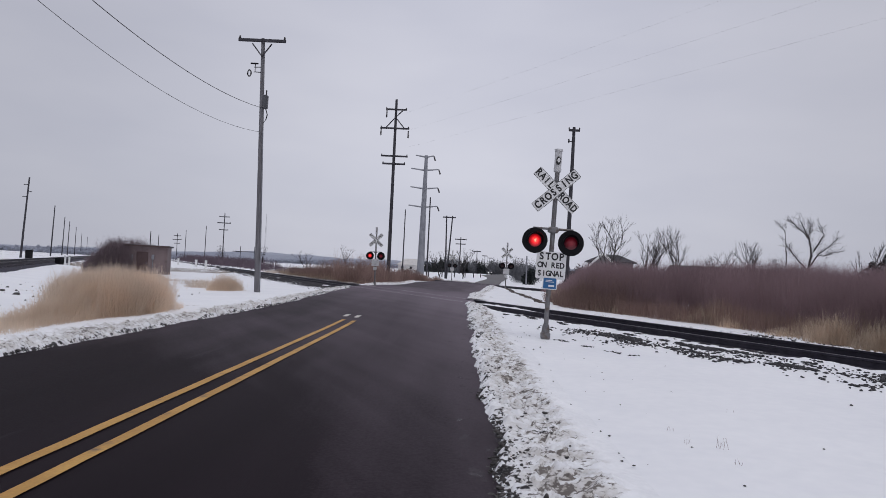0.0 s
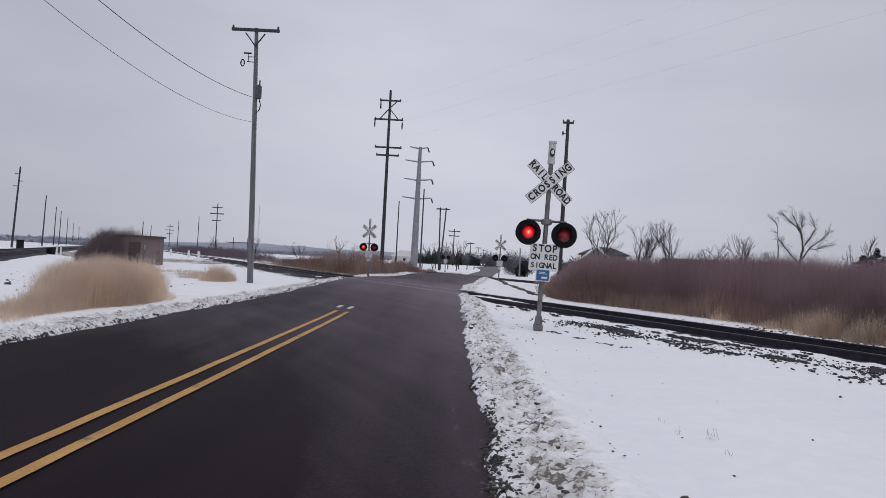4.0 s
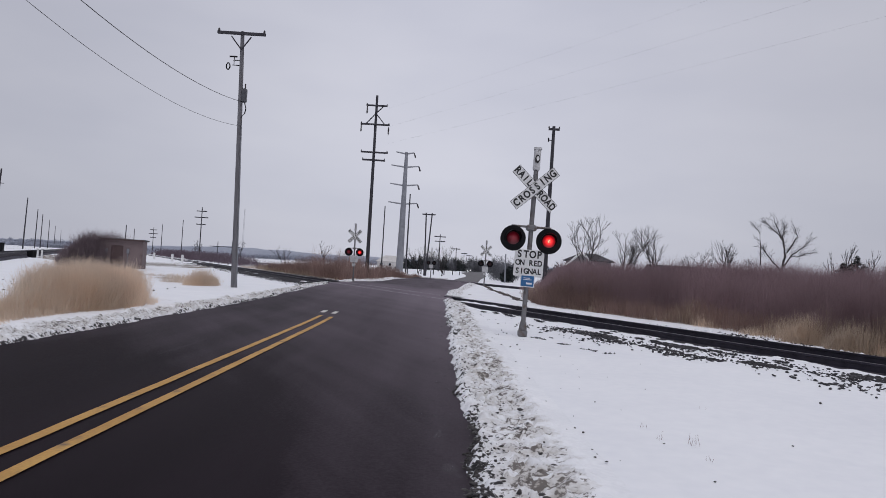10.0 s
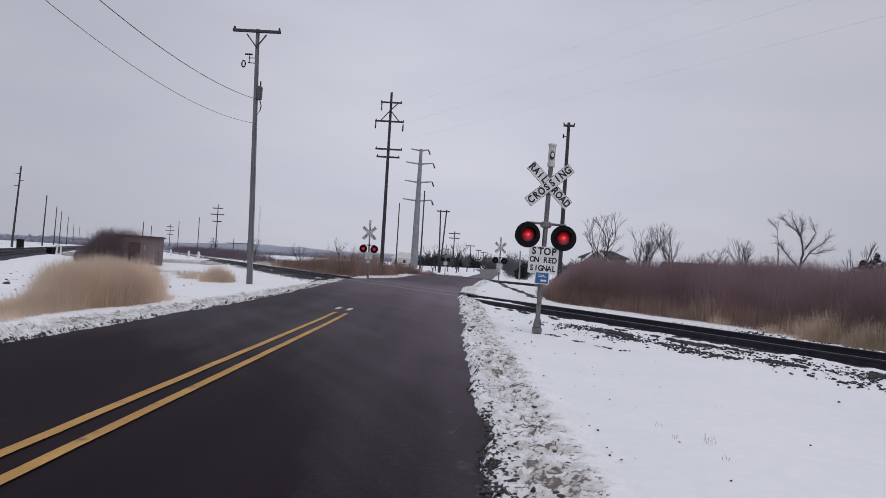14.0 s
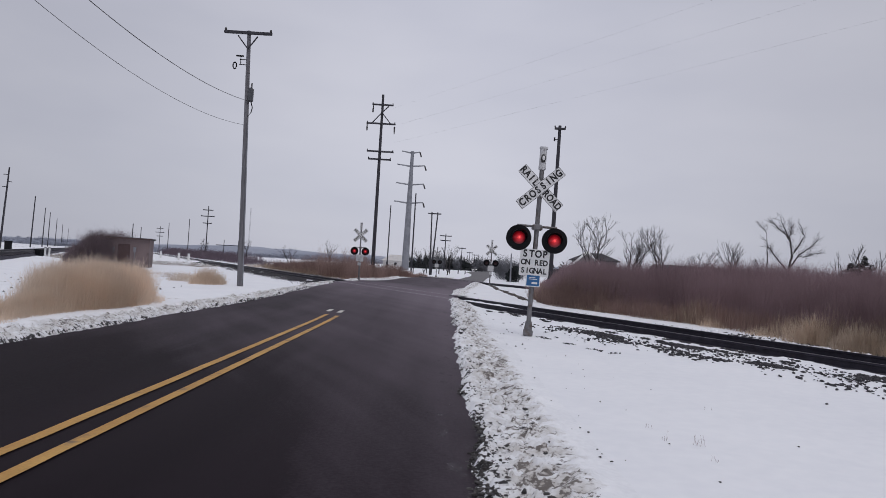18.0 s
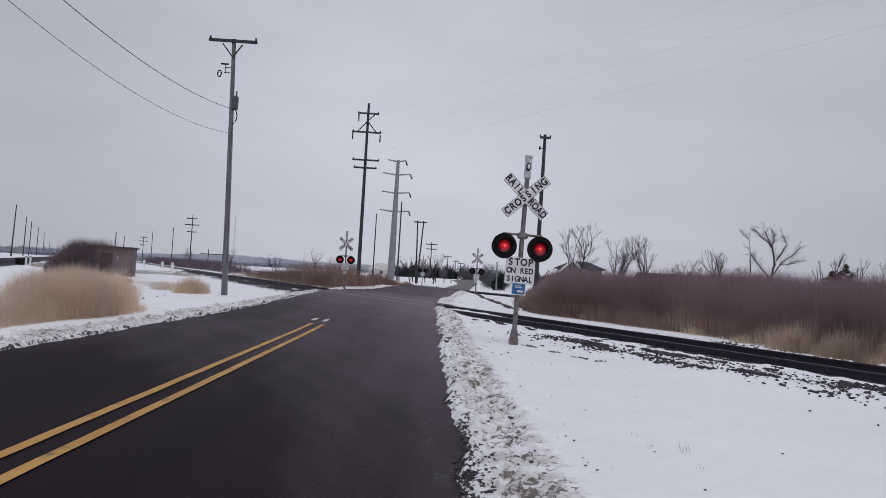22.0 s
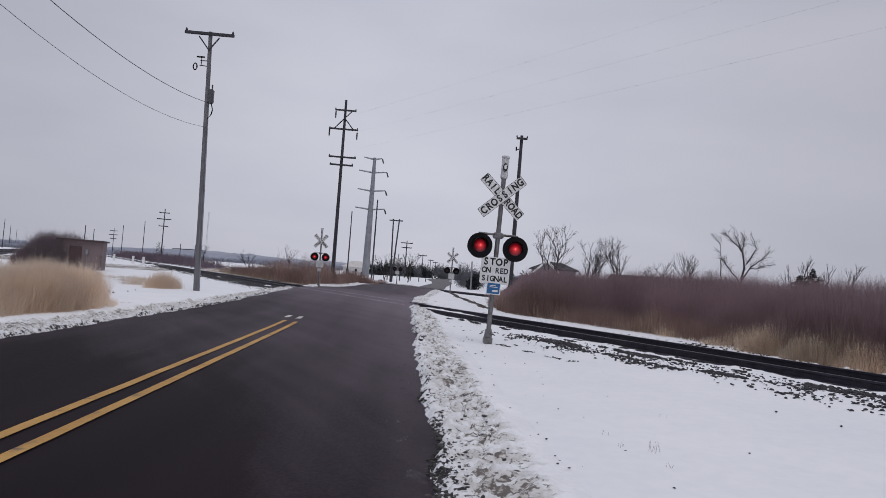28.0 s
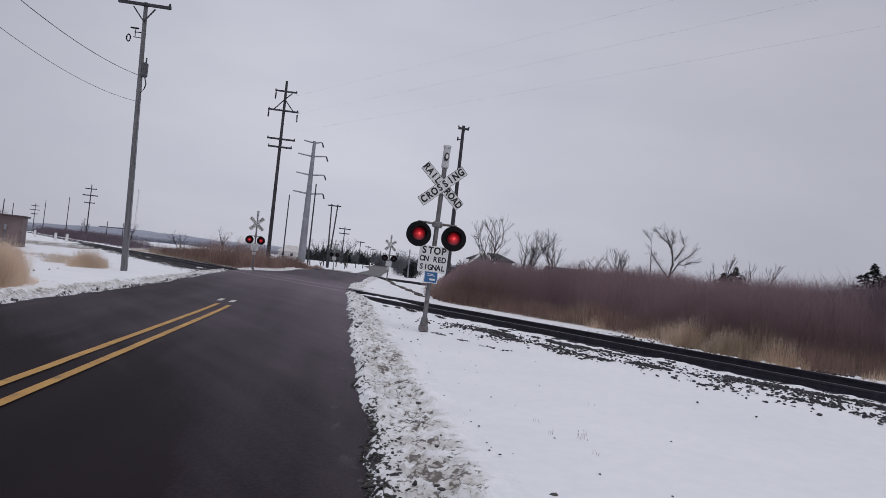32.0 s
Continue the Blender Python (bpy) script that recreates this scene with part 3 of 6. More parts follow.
for i in range(len(rys) - 1):
    for j in range(k - 1):
        rf.append((i * k + j, i * k + j + 1, (i + 1) * k + j + 1, (i + 1) * k + j))
cut = sum(1 for y in rys if y <= 84.9)
near_f = [q for q in rf if max(q) < cut * k]
far_f = [tuple(i - (cut - 1) * k for i in q) for q in rf if max(q) >= cut * k]
def dust_sheen_at(x, y):
    """Dust and salt gather at the crossings; the nearside lane is paler."""
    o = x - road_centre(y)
    # Sky sheen at grazing angles is painted in: darker close by, paler far off.
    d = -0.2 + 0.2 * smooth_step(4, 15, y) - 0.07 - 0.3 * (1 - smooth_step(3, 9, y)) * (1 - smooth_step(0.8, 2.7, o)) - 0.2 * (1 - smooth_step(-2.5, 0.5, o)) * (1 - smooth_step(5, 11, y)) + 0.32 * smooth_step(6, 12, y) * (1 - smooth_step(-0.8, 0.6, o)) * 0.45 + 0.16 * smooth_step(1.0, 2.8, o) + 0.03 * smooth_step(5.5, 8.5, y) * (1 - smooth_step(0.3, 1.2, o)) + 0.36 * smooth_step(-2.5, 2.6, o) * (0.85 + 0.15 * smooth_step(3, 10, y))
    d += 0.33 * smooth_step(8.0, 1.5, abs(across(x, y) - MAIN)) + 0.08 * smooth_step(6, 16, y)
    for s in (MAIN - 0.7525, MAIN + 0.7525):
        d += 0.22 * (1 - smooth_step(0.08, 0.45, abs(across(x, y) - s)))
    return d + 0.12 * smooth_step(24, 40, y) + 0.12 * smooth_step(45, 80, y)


def lay_dust_sheen(me):
    me.attributes.new("dust_sheen", "FLOAT", "POINT").data.foreach_set("value", [dust_sheen_at(v.co.x, v.co.y) for v in me.vertices])
    return me


tagged(new("road", lay_dust_sheen(soup("road", np.array(rv[:cut * k]), np.array(near_f), M_ASPHALT, smooth=True))), "two-lane dark grey asphalt road with snow along its edges", "road", kind="structure")
tagged(new("road_far", soup("road_far", np.array(rv[(cut - 1) * k:]), np.array(far_f), M_FAR_SHEEN, smooth=True)), "paler asphalt of the road beyond the crossings, sky sheen painted in", "road", kind="structure")


def road_strip(name, x0, x1, y0, y1, lift, material, label, category, step=0.5, skew=0.0, drift=0.0):
    """A thin layer lying on the road."""
    n = max(2, int((y1 - y0) / step))
    sh = Shape()
    vs = []
    for i in range(n + 1):
        for x in (x0, x1):
            y = y0 + (y1 - y0) * i / n - skew * (x - ROAD_C)
            wob = 0.008 * fnoise(x, y, 2.0, 4.0) + drift * (18 - y)
            vs.append((x + wob, y, road_height(x, y) + lift))
    fs = [(2 * i, 2 * i + 1, 2 * i + 3, 2 * i + 2) for i in range(n)]
    ob = new(name, sh.add(vs, fs).mesh(name, material))
    return tagged(ob, label, category, kind="structure")


road_strip("yellow_line_1", -2.902, -2.798, -25, 17.6, 0.011, M_YELLOW, "solid yellow centre line, slightly worn", "road marking", drift=0.004)
road_strip("yellow_line_2", -2.585, -2.48, -25, 17.3, 0.011, M_YELLOW, "solid yellow centre line, slightly worn", "road marking", drift=0.004)
road_strip("lane_mark_1", -3.06, -2.93, 18.6, 19.3, 0.006, M_WHITE_MARK, "short pale mark after the yellow line", "road marking")
road_strip("lane_mark_2", -2.72, -2.59, 18.3, 19.0, 0.006, M_WHITE_MARK, "short pale mark after the yellow line", "road marking")
# worn crossing surface, slanted along the rails
for nm, s in (("crossing_surface", MAIN), ("crossing_surface_far", THIRD)):
    yc = (s - N.x * ROAD_C) / N.y
    sh = Shape()
    vs, fs = [], []
    cols = 12
    for i in range(31):
        for j in range(cols + 1):
            cx = -3.9 + 6.9 * j / cols
            yy = yc - 3.9 + 7.8 * i / 30
            y = yy - (N.x / N.y) * cx
            x = road_centre(y) + cx
            q = 1 - smooth_step(0.95, 1.6, abs(across(x, y) - s))
            vs.append((x, y, road_height(x, y) - 0.004 + (0.0095 + 0.02 * ((x - road_centre(y)) / 3) ** 2) * q))
    for i in range(30):
        for j in range(cols):
            a = i * (cols + 1) + j
            fs.append((a, a + 1, a + cols + 2, a + cols + 1))
    tagged(new("pavement_" + nm, lay_dust_sheen(sh.add(vs, fs).mesh(nm, M_ASPHALT, smooth=True))), "worn paler asphalt across the rails", "crossing", kind="structure")


# ---- railway tracks ----
TIE_MESH = Shape().box(0, 0, 0, 2.56, 0.23, 0.17, bevel=0.02).mesh("tie", M_TIE)


def railway(name, s, a0, a1, label, tie_span, wide=0.0, lift=0.0):
    """Ballast bed, two rails with web and foot, and ties; tie_span: the stretch whose ties are parts of their own."""
    rot = Matrix.Rotation(math.atan2(U.y, U.x) - math.pi / 2, 4, "Z")
    t = thing(name, label, "railway track", Matrix.Translation(along(s, 0, lift)) @ rot)
    # ballast
    vs, prof = [], ((-1.5 - wide, -0.08 - lift), (-1.12 - wide * 0.4, 0.045 - lift * 0.3), (-0.9, 0.045), (0, 0.04), (0.9, 0.045), (1.15, 0.045), (1.5 + wide, -0.08 - lift))
    lines = steps((a0, [(a0 + (a1 - a0) * 0.3, 0.5), (a1, 4.0)]))
    for a in lines:
        for j, (o, h) in enumerate(prof):
            vs.append((o + 0.07 * fnoise(a, o, 1.7, s), a, h + 0.025 * fnoise(a, o, 2.9, s + 4)))
    q = len(prof)
    fs = [(i * q + j, i * q + j + 1, (i + 1) * q + j + 1, (i + 1) * q + j) for i in range(len(lines) - 1) for j in range(q - 1)]
    part("ballast", Shape().add(vs, fs), M_BALLAST, t, "dark crushed stone with snow between")
    for x in (-0.7525, 0.7525):
        sh = Shape()
        pr = ((-0.07, 0.025), (0.07, 0.025), (0.07, 0.04), (0.012, 0.06), (0.012, 0.15), (0.036, 0.16), (0.036, RAIL_TOP - 0.006), (0.028, RAIL_TOP), (-0.028, RAIL_TOP), (-0.036, RAIL_TOP - 0.006), (-0.036, 0.16), (-0.012, 0.15), (-0.012, 0.06), (-0.07, 0.04))
        c = len(pr)
        rv2 = [(x + p, a, h) for a in (a0, a1) for p, h in pr]
        sh.v, sh.f, sh.slots = rv2, [(i, (i + 1) % c, c + (i + 1) % c, c + i) for i in range(c)], [1 if i == 7 else 0 for i in range(c)]
        part("rail", sh, (M_RAIL, M_RAILTOP), t, "rusty steel rail with a polished head", smooth=False)
    rest = Shape()
    a = a0
    while a < min(a1, 260):
        p = along(s, a)
        on_road = abs(p.x - road_centre(p.y)) < 3.4
        if not on_road:
            if tie_span[0] <= a <= tie_span[1]:
                o = new("tie", TIE_MESH)
                o.parent = t
                o.matrix_basis = pose(0.03 * random.uniform(-1, 1), a, -0.03, 0, 0, random.uniform(-0.8, 0.8))
            else:
                rest.box(0, a, -0.03, 2.34, 0.23, 0.17)
        a += 0.52
    if rest.v:
        tagged(part("far_ties", rest, M_TIE, t, smooth=False), kind="stuff")
    return t


railway("railway_track", MAIN, -14, 700, "single railway track on dark ballast with rusty rails", (-5, 70))
railway("railway_track", THIRD, -30, 700, "distant railway track crossing the road beyond the first", (45, 80))
railway("railway_track", NEAR_LEFT, -16, 700, "railway track on a low snowy bank", (35, 90), 0.6, 0.4)


# snow left lying between the rails beside the road
for a0, a1, half in ((20.0, 25.6, 0.6), (32.6, 43.0, 0.55)):
    vs, lines = [], steps((a0, [(a1, 0.2)]))
    for a in lines:
        w = half * min(smooth_step(a0, a0 + 2.5, a), smooth_step(a1, a1 - 0.8, a)) * (1 + 0.25 * fnoise(a, 0, 1.6, 5.0)) if a0 < 30 else half * smooth_step(a1, a1 - 6, a) * (1 + 0.25 * fnoise(a, 0, 1.6, 5.0))
        for q in (-1, -0.7, 0, 0.7, 1):
            p = along(MAIN + q * w + 0.05 * fnoise(a, q, 3.0, 2.0), a)
            vs.append((p.x, p.y, 0.135 + 0.03 * fnoise(a, q, 2.5, 1.0) - 0.1 * (abs(q) == 1)))
    tagged(new("track_snow", soup("track_snow", np.array(vs), np.array([(i * 5 + q, i * 5 + q + 1, i * 5 + q + 6, i * 5 + q + 5) for i in range(len(lines) - 1) for q in range(4)]), M_BANK, smooth=True)), "snow lying between the rails beside the road", "snow", kind="stuff")


# snow caught between the tie ends on the near side
vs, lines = [], steps((-13.0, [(24.0, 0.065)]))
for a in lines:
    notch = 0.16 * abs(math.sin(math.pi * a / 0.52)) + 0.10 * fnoise(a, 0, 1.1, 6.0)
    for q, o in enumerate((-1.12 + notch, -1.3, -1.5, -1.7, -1.95)):
        p = along(MAIN + o, a)
        lump = 0.05 * fnoise(a, o, 2.2, 9.0) + 0.03 * fnoise(a, o, 6.0, 4.0)
        vs.append((p.x, p.y, (0.045, 0.085, 0.09, 0.095, 0.07)[q] + lump * (q < 4)))
tagged(new("tie_end_snow", soup("tie_end_snow", np.array(vs), np.array([(i * 5 + q, (i + 1) * 5 + q, (i + 1) * 5 + q + 1, i * 5 + q + 1) for i in range(len(lines) - 1) for q in range(4)]), M_BANK, smooth=True)), "snow caught in scallops between the tie ends", "snow", kind="stuff")


# ---- loose stones, ice chunks ----
def scatter(name, places, material, label, category):
    """Many small angular stones: (x, y, z, size) each an uneven lump."""
    ring = [(math.cos(w), math.sin(w)) for w in np.linspace(0, 2 * math.pi, 6)[:5]]
    base = np.array([(x, y, -0.15) for x, y in ring] + [(0.7 * (x * 0.81 - y * 0.59), 0.7 * (x * 0.59 + y * 0.81), 0.42) for x, y in ring] + [(0, 0, 0.62), (0, 0, -0.5)])
    tri = [(i, (i + 1) % 5, 5 + i) for i in range(5)] + [((i + 1) % 5, 5 + (i + 1) % 5, 5 + i) for i in range(5)] + [(5 + i, 5 + (i + 1) % 5, 10) for i in range(5)] + [((i + 1) % 5, i, 11) for i in range(5)]
    tri = np.array(tri)
    n = len(places)
    p = np.array(places)
    rng = np.random.default_rng(n)
    ang = rng.uniform(0, 6.28, n)
    sh = base[None] * (1 + rng.uniform(-0.4, 0.4, (n, 12, 3))) * p[:, 3, None, None] * rng.uniform(0.55, 1.45, (n, 1, 3))
    c, s = np.cos(ang)[:, None], np.sin(ang)[:, None]
    v = np.stack([sh[..., 0] * c - sh[..., 1] * s, sh[..., 0] * s + sh[..., 1] * c, sh[..., 2] * 0.8], -1) + p[:, None, :3]
    f = (tri[None] + 12 * np.arange(n)[:, None, None]).reshape(-1, 3)
    return tagged(new(name, soup(name, v.reshape(-1, 3), f, material)), label, category, kind="stuff")


rng = np.random.default_rng(5)
stones = []
for k in range(60000):
    a = -6 + 70 * rng.random() ** 1.7
    o = rng.normal(-2.5, 0.5) if rng.random() < 0.88 else 1.9 + abs(rng.normal(0, 0.3))
    if o > -1.75 and o < 0:
        continue
    if fnoise(a * 0.6, o, 1.3, 8.0) < -0.03 and rng.random() < 0.9:
        continue
    p = along(MAIN + o, a)
    if abs(p.x - road_centre(p.y)) < 3.6 or (p.x > 0 and rng.random() < smooth_step(11.0, 15.5, a)):
        continue
    stones.append((p.x, p.y, max(ground_height(p.x, p.y), -0.05) + 0.010, rng.uniform(0.012, 0.034)))
for k in range(9000):
    a, o = -6 + 60 * rng.random() ** 1.5, -2.3 - abs(rng.normal(0, 0.75))
    p = along(MAIN + o, a)
    if abs(p.x - road_centre(p.y)) < 4.6 or (p.x > 0 and (a > 9.5 or o < -3.2)) or fnoise(a * 0.5, o, 1.9, 3.0) < 0.08:
        continue
    stones.append((p.x, p.y, ground_height(p.x, p.y) + 0.006, rng.uniform(0.01, 0.028)))
for k in range(9000):
    a, o = 32.5 + 60 * rng.random() ** 1.4, -1.15 - abs(rng.normal(0, 0.75))
    p = along(MAIN + o, a)
    if abs(p.x - road_centre(p.y)) < 4.0 or fnoise(a * 0.5, o * 2, 1.1, 3.0) < -0.1:
        continue
    stones.append((p.x, p.y, max(ground_height(p.x, p.y), -0.03) + 0.012, rng.uniform(0.025, 0.06)))
for k in range(-12, 38):
    if rng.random() < 0.3:
        continue
    ac, oc, half = 0.52 * k + rng.normal(0, 0.05), -1.93 + rng.normal(0, 0.05) - 0.2 * (k % 3 == 0), rng.uniform(0.1, 0.22)
    for q in range(34):
        p = along(MAIN + oc + rng.normal(0, 0.03), ac + rng.uniform(-half, half))
        if p.x > 1.2:
            stones.append((p.x, p.y, ground_height(p.x, p.y) + 0.02, rng.uniform(0.02, 0.036)))
    for q in range(26):
        p = along(MAIN - 1.5 + rng.normal(0, 0.03), ac + 0.22 + rng.uniform(-half, half))
        if p.x > 1.2:
            stones.append((p.x, p.y, 0.105, rng.uniform(0.018, 0.034)))
for k in range(260):
    u = rng.random()
    x, y = 2.1 + 1.0 * u + rng.normal(0, 0.05), 14.6 - 2.4 * u + rng.normal(0, 0.06)
    if fnoise(x, y, 2.2, 6.0) > -0.05:
        stones.append((x, y, ground_height(x, y) + 0.006, rng.uniform(0.008, 0.024)))
for k in range(700):
    x, y = 1.55 + 0.16 * rng.normal(), 25.0 + 0.5 * rng.normal()
    if fnoise(x * 2, y, 1.3, 7.0) > -0.15:
        stones.append((x, y, ground_height(x, y) + 0.03, rng.uniform(0.015, 0.04)))
scatter("ballast_stones", stones, M_STONE, "dark ballast stones scattered in snow beside the rails", "stones")


edge_clods = []
for k in range(1500):
    u = rng.random()
    x, y = 4.05 + 0.2 * fnoise(u * 9, 0, 1.0, 3.0) + rng.normal(0, 0.09), 31.0 + 29.0 * u ** 1.3
    if fnoise(0, y, 0.7, 12.0) > -0.3:
        edge_clods.append((x, y, ground_height(x, y) + 0.01, rng.uniform(0.015, 0.06)))
scatter("verge_clods", edge_clods, M_EARTH, "broken brown earth along the snowy road verge", "clods")
# snow lumps heaped along the far side of the rails
lumps = []
for k in range(900):
    a, o = rng.uniform(-5, 26), 1.45 + abs(rng.normal(0, 0.28))
    if fnoise(a, o, 0.9, 14.0) < 0.0:
        continue
    p = along(MAIN + o, a)
    lumps.append((p.x, p.y, ground_height(p.x, p.y) + 0.02, rng.uniform(0.03, 0.1) * rng.random() ** 0.5))
scatter("snow_lumps", lumps, M_SNOW, "lumps of white snow heaped beyond the rails", "snow")


# ---- ploughed snow banks along the road ----
def crust(x, y):
    """Broken snow crust: tilted plates of two sizes; the height from 0 to 1, and how near a crack lies."""
    h, crack, plate_tone = 0.0, 0.0, 0.0
    wx, wy = x + 0.05 * fnoise(x, y, 7.0, 3.0), y + 0.05 * fnoise(x, y, 7.0, 8.0)
    for sx, sy, seed, gain in ((5.6, 11.0, 1.0, 0.55), (12.0, 24.0, 7.0, 0.45)):
        p = Vector((wx * sx, wy * sy, seed))
        dist, near = noise.voronoi(p)
        c = near[0]
        r = noise.cell(c * 3.7 + Vector((5.1, 2.3, 9.7))) * 0.5 + 0.5
        tilt = (p.x - c.x) * (noise.cell(c * 2.9 + Vector((1.1, 7.3, 3.7)))) * 0.45 + (p.y - c.y) * (0.35 + 0.3 * noise.cell(c * 4.1))
        gap = smooth_step(0.0, 0.14, dist[1] - dist[0])
        h += gain * gap * max(0.0, r * r + tilt)
        crack = max(crack, (1 - gap) * gain)
        plate_tone += gain * noise.cell(c * 6.3 + Vector((2.7, 8.1, 4.9)))
    return h, crack, plate_tone


def bank(name, side, y0, y1, width, height, label, cell, dirt=1.0, ends=0.01, loose=0):
    """Rough ploughed snow along one edge; its lip wanders over the asphalt."""
    ny, nx = int((y1 - y0) / cell), int(width / (cell * 0.9))
    vs, cracks, plate_tones = np.zeros((ny + 1, nx + 1, 3)), np.zeros((ny + 1, nx + 1)), np.zeros((ny + 1, nx + 1))
    for i in range(ny + 1):
        y = y0 + (y1 - y0) * i / ny
        lip = 0.10 * fnoise(0, y, 0.55, 2.0) + 0.08 * fnoise(3, y, 2.1, 6.0) + 0.035 * fnoise(7, y, 6.5, 1.0)
        if side > 0:
            lip -= 0.10 * (1 - smooth_step(3.8, 7.0, y))
        c = road_centre(y)
        edge = c + (3.01 if side > 0 else 0.27 - left_half(y))
        for j in range(nx + 1):
            u = j / nx
            ragged = lip + 0.014 * fnoise(x if j else 0, y, 15.0, 5.0)
            x = edge + side * (u * width + ragged * (1 - u) - 0.02)
            v = Vector((x * 2.4, y * 3.4, 1.7))
            lump = noise.turbulence(v, 4, True, noise_basis="PERLIN_ORIGINAL") - 0.35
            crumb, cracks[i, j], plate_tones[i, j] = crust(x, y)
            env = smooth_step(0.0, 0.10, u) * (1 - smooth_step(0.45, 0.92, u))
            low = road_height(edge, y) + 0.004
            z = low + (ground_height(x, y) - low) * smooth_step(0.12, 0.85, u)
            z += env * (height * (0.35 + 1.2 * lump) + (0.075 if side > 0 else 0.07) * crumb) * (0.15 + 0.85 * smooth_step(y0, y0 + ends, y) * (1 - smooth_step(y1 - ends, y1, y)))
            z -= 0.02 * (1 - smooth_step(0.0, 0.05, u)) + 0.02 * smooth_step(0.9, 1, u)
            vs[i, j] = (x, y, z)
    gi = np.arange((ny + 1) * (nx + 1)).reshape(ny + 1, nx + 1)
    q = [gi[:-1, :-1], gi[:-1, 1:], gi[1:, 1:], gi[1:, :-1]]
    f = np.stack(q if side > 0 else q[::-1], -1).reshape(-1, 4)
    me = soup(name, vs.reshape(-1, 3), f, M_BANK, smooth=True)
    grime_shade, grit = me.attributes.new("grime_shade", "FLOAT", "POINT"), me.attributes.new("grit", "FLOAT", "POINT")
    ga, gb = [], []
    for (x, y, z), crack, plate_tone in zip(vs.reshape(-1, 3), cracks.ravel(), plate_tones.ravel()):
        u = abs(x - road_centre(y) - (3.01 if side > 0 else 0.27 - left_half(y))) / width
        # Plate tones and cracks also paint the grey shade between lumps.
        ga.append((0.0 if side > 0 else 0.23 * (1 - smooth_step(0.25, 0.75, u))) + dirt * ((0.385 * smooth_step(-0.2, 0.16, u) + 0.015 * smooth_step(0.15, 0.35, u)) * (1 - smooth_step(0.52, 0.85, u)) + 0.07 * fnoise(x, y, 0.8, 3.3) + (0.20 * plate_tone + 0.2 * crack) * smooth_step(0.05, 0.3, u) * (1 - smooth_step(0.6, 0.9, u))))
        lip_dark = (0.05 + (0.035 if side > 0 else 0.0) * (1 - smooth_step(4.5, 8.0, y))) * (1 - smooth_step(0.03, 0.15, u))
        # Left bank: contact shade along its foot is painted into this layer.
        lip_dark += (0.0 if side > 0 else 0.34) * (1 - smooth_step(0.0, 0.07, u))
        patchy = 0.10 * fnoise(x, y, 0.7, 8.3) + 0.08 * fnoise(x, y, 2.7, 5.3)
        crack_dark = (0.20 + 0.12 * (1 - smooth_step(0.12, 0.25, u))) * crack * (1 - smooth_step(0.62, 0.9, u))
        gb.append(dirt * (0.035 + lip_dark + 0.10 * (1 - smooth_step(0.15, 0.9, u)) + patchy + crack_dark) - 0.3 * smooth_step(0.8, 1.0, u))
    grime_shade.data.foreach_set("value", ga)
    grit.data.foreach_set("value", gb)
    # crumbs of black slush gather in heaps at its lip
    rng = np.random.default_rng(int(abs(y0) * 10) + 3)
    crumbs = []
    for k in range(int(loose * (y1 - y0))):
        i = rng.integers(0, ny + 1)
        j = min(int(abs(rng.normal(0, 0.06)) * nx), nx)
        x, y, z = vs[i, j]
        heap = fnoise(0, y, 0.9, 21.0) + 0.7 * fnoise(x, y, 4.1, 5.0)
        if heap < 0.14 - 0.2 * (1 - smooth_step(4, 9, y)):
            continue
        crumbs.append((x + rng.uniform(-0.03, 0.03), y + rng.uniform(-0.02, 0.02), z + 0.012 * rng.random(), 0.005 + 0.019 * rng.random() ** 2))
    if crumbs:
        scatter("slush_crumbs", crumbs, M_CHUNK, "black slush crumbs heaped at the asphalt's edge", "slush")
    return tagged(new(name, me), label, "snow bank", kind="stuff")


bank("snow_bank", 1, -14.0, 1.52, 1.1, 0.105, "ploughed dirty snow bank along the asphalt", 0.06)
bank("snow_bank", 1, 1.5, 11.0, 1.1, 0.105, "ploughed dirty snow bank along the asphalt", 0.017, loose=420)
bank("snow_bank", 1, 10.95, 26.0, 1.1, 0.105, "ploughed dirty snow bank along the asphalt", 0.036, loose=120)
bank("snow_bank", -1, -2.0, 38.0, 1.0, 0.115, "ploughed dirty snow bank along the asphalt", 0.036, 0.6)
# a broken film of slush on the asphalt beside the bank
fy = steps((1.5, [(22.0, 0.25)]))
fo = (-0.75, -0.5, -0.25, 0.0, 0.2)
film_v = [(ROAD_R + o, y, road_height(ROAD_R + o, y) + 0.004) for y in fy for o in fo]
film_f = np.array([(i * 5 + q, i * 5 + q + 1, i * 5 + q + 6, i * 5 + q + 5) for i in range(len(fy) - 1) for q in range(4)])
film_me = soup("slush_film", np.array(film_v), film_f, M_SMEAR, smooth=True)
film_me.attributes.new("film", "FLOAT", "POINT").data.foreach_set("value", [(-0.4, -0.02, 0.08, 0.13, 0.2)[i % 5] for i in range(len(film_v))])
tagged(new("slush_film", film_me), "thin pale slush smears on the asphalt's edge", "slush", kind="stuff")
bank("snow_bank", 1, 31.5, 64.0, 1.2, 0.07, "snow bank beyond the railway crossing", 0.06, 0.95, 2.0)
bank("snow_bank", -1, 44.6, 72.0, 1.2, 0.14, "snow bank beyond the railway crossing", 0.12, 0.5, 3.0)


# ---- crossing signals ----
GLYPHS = {}


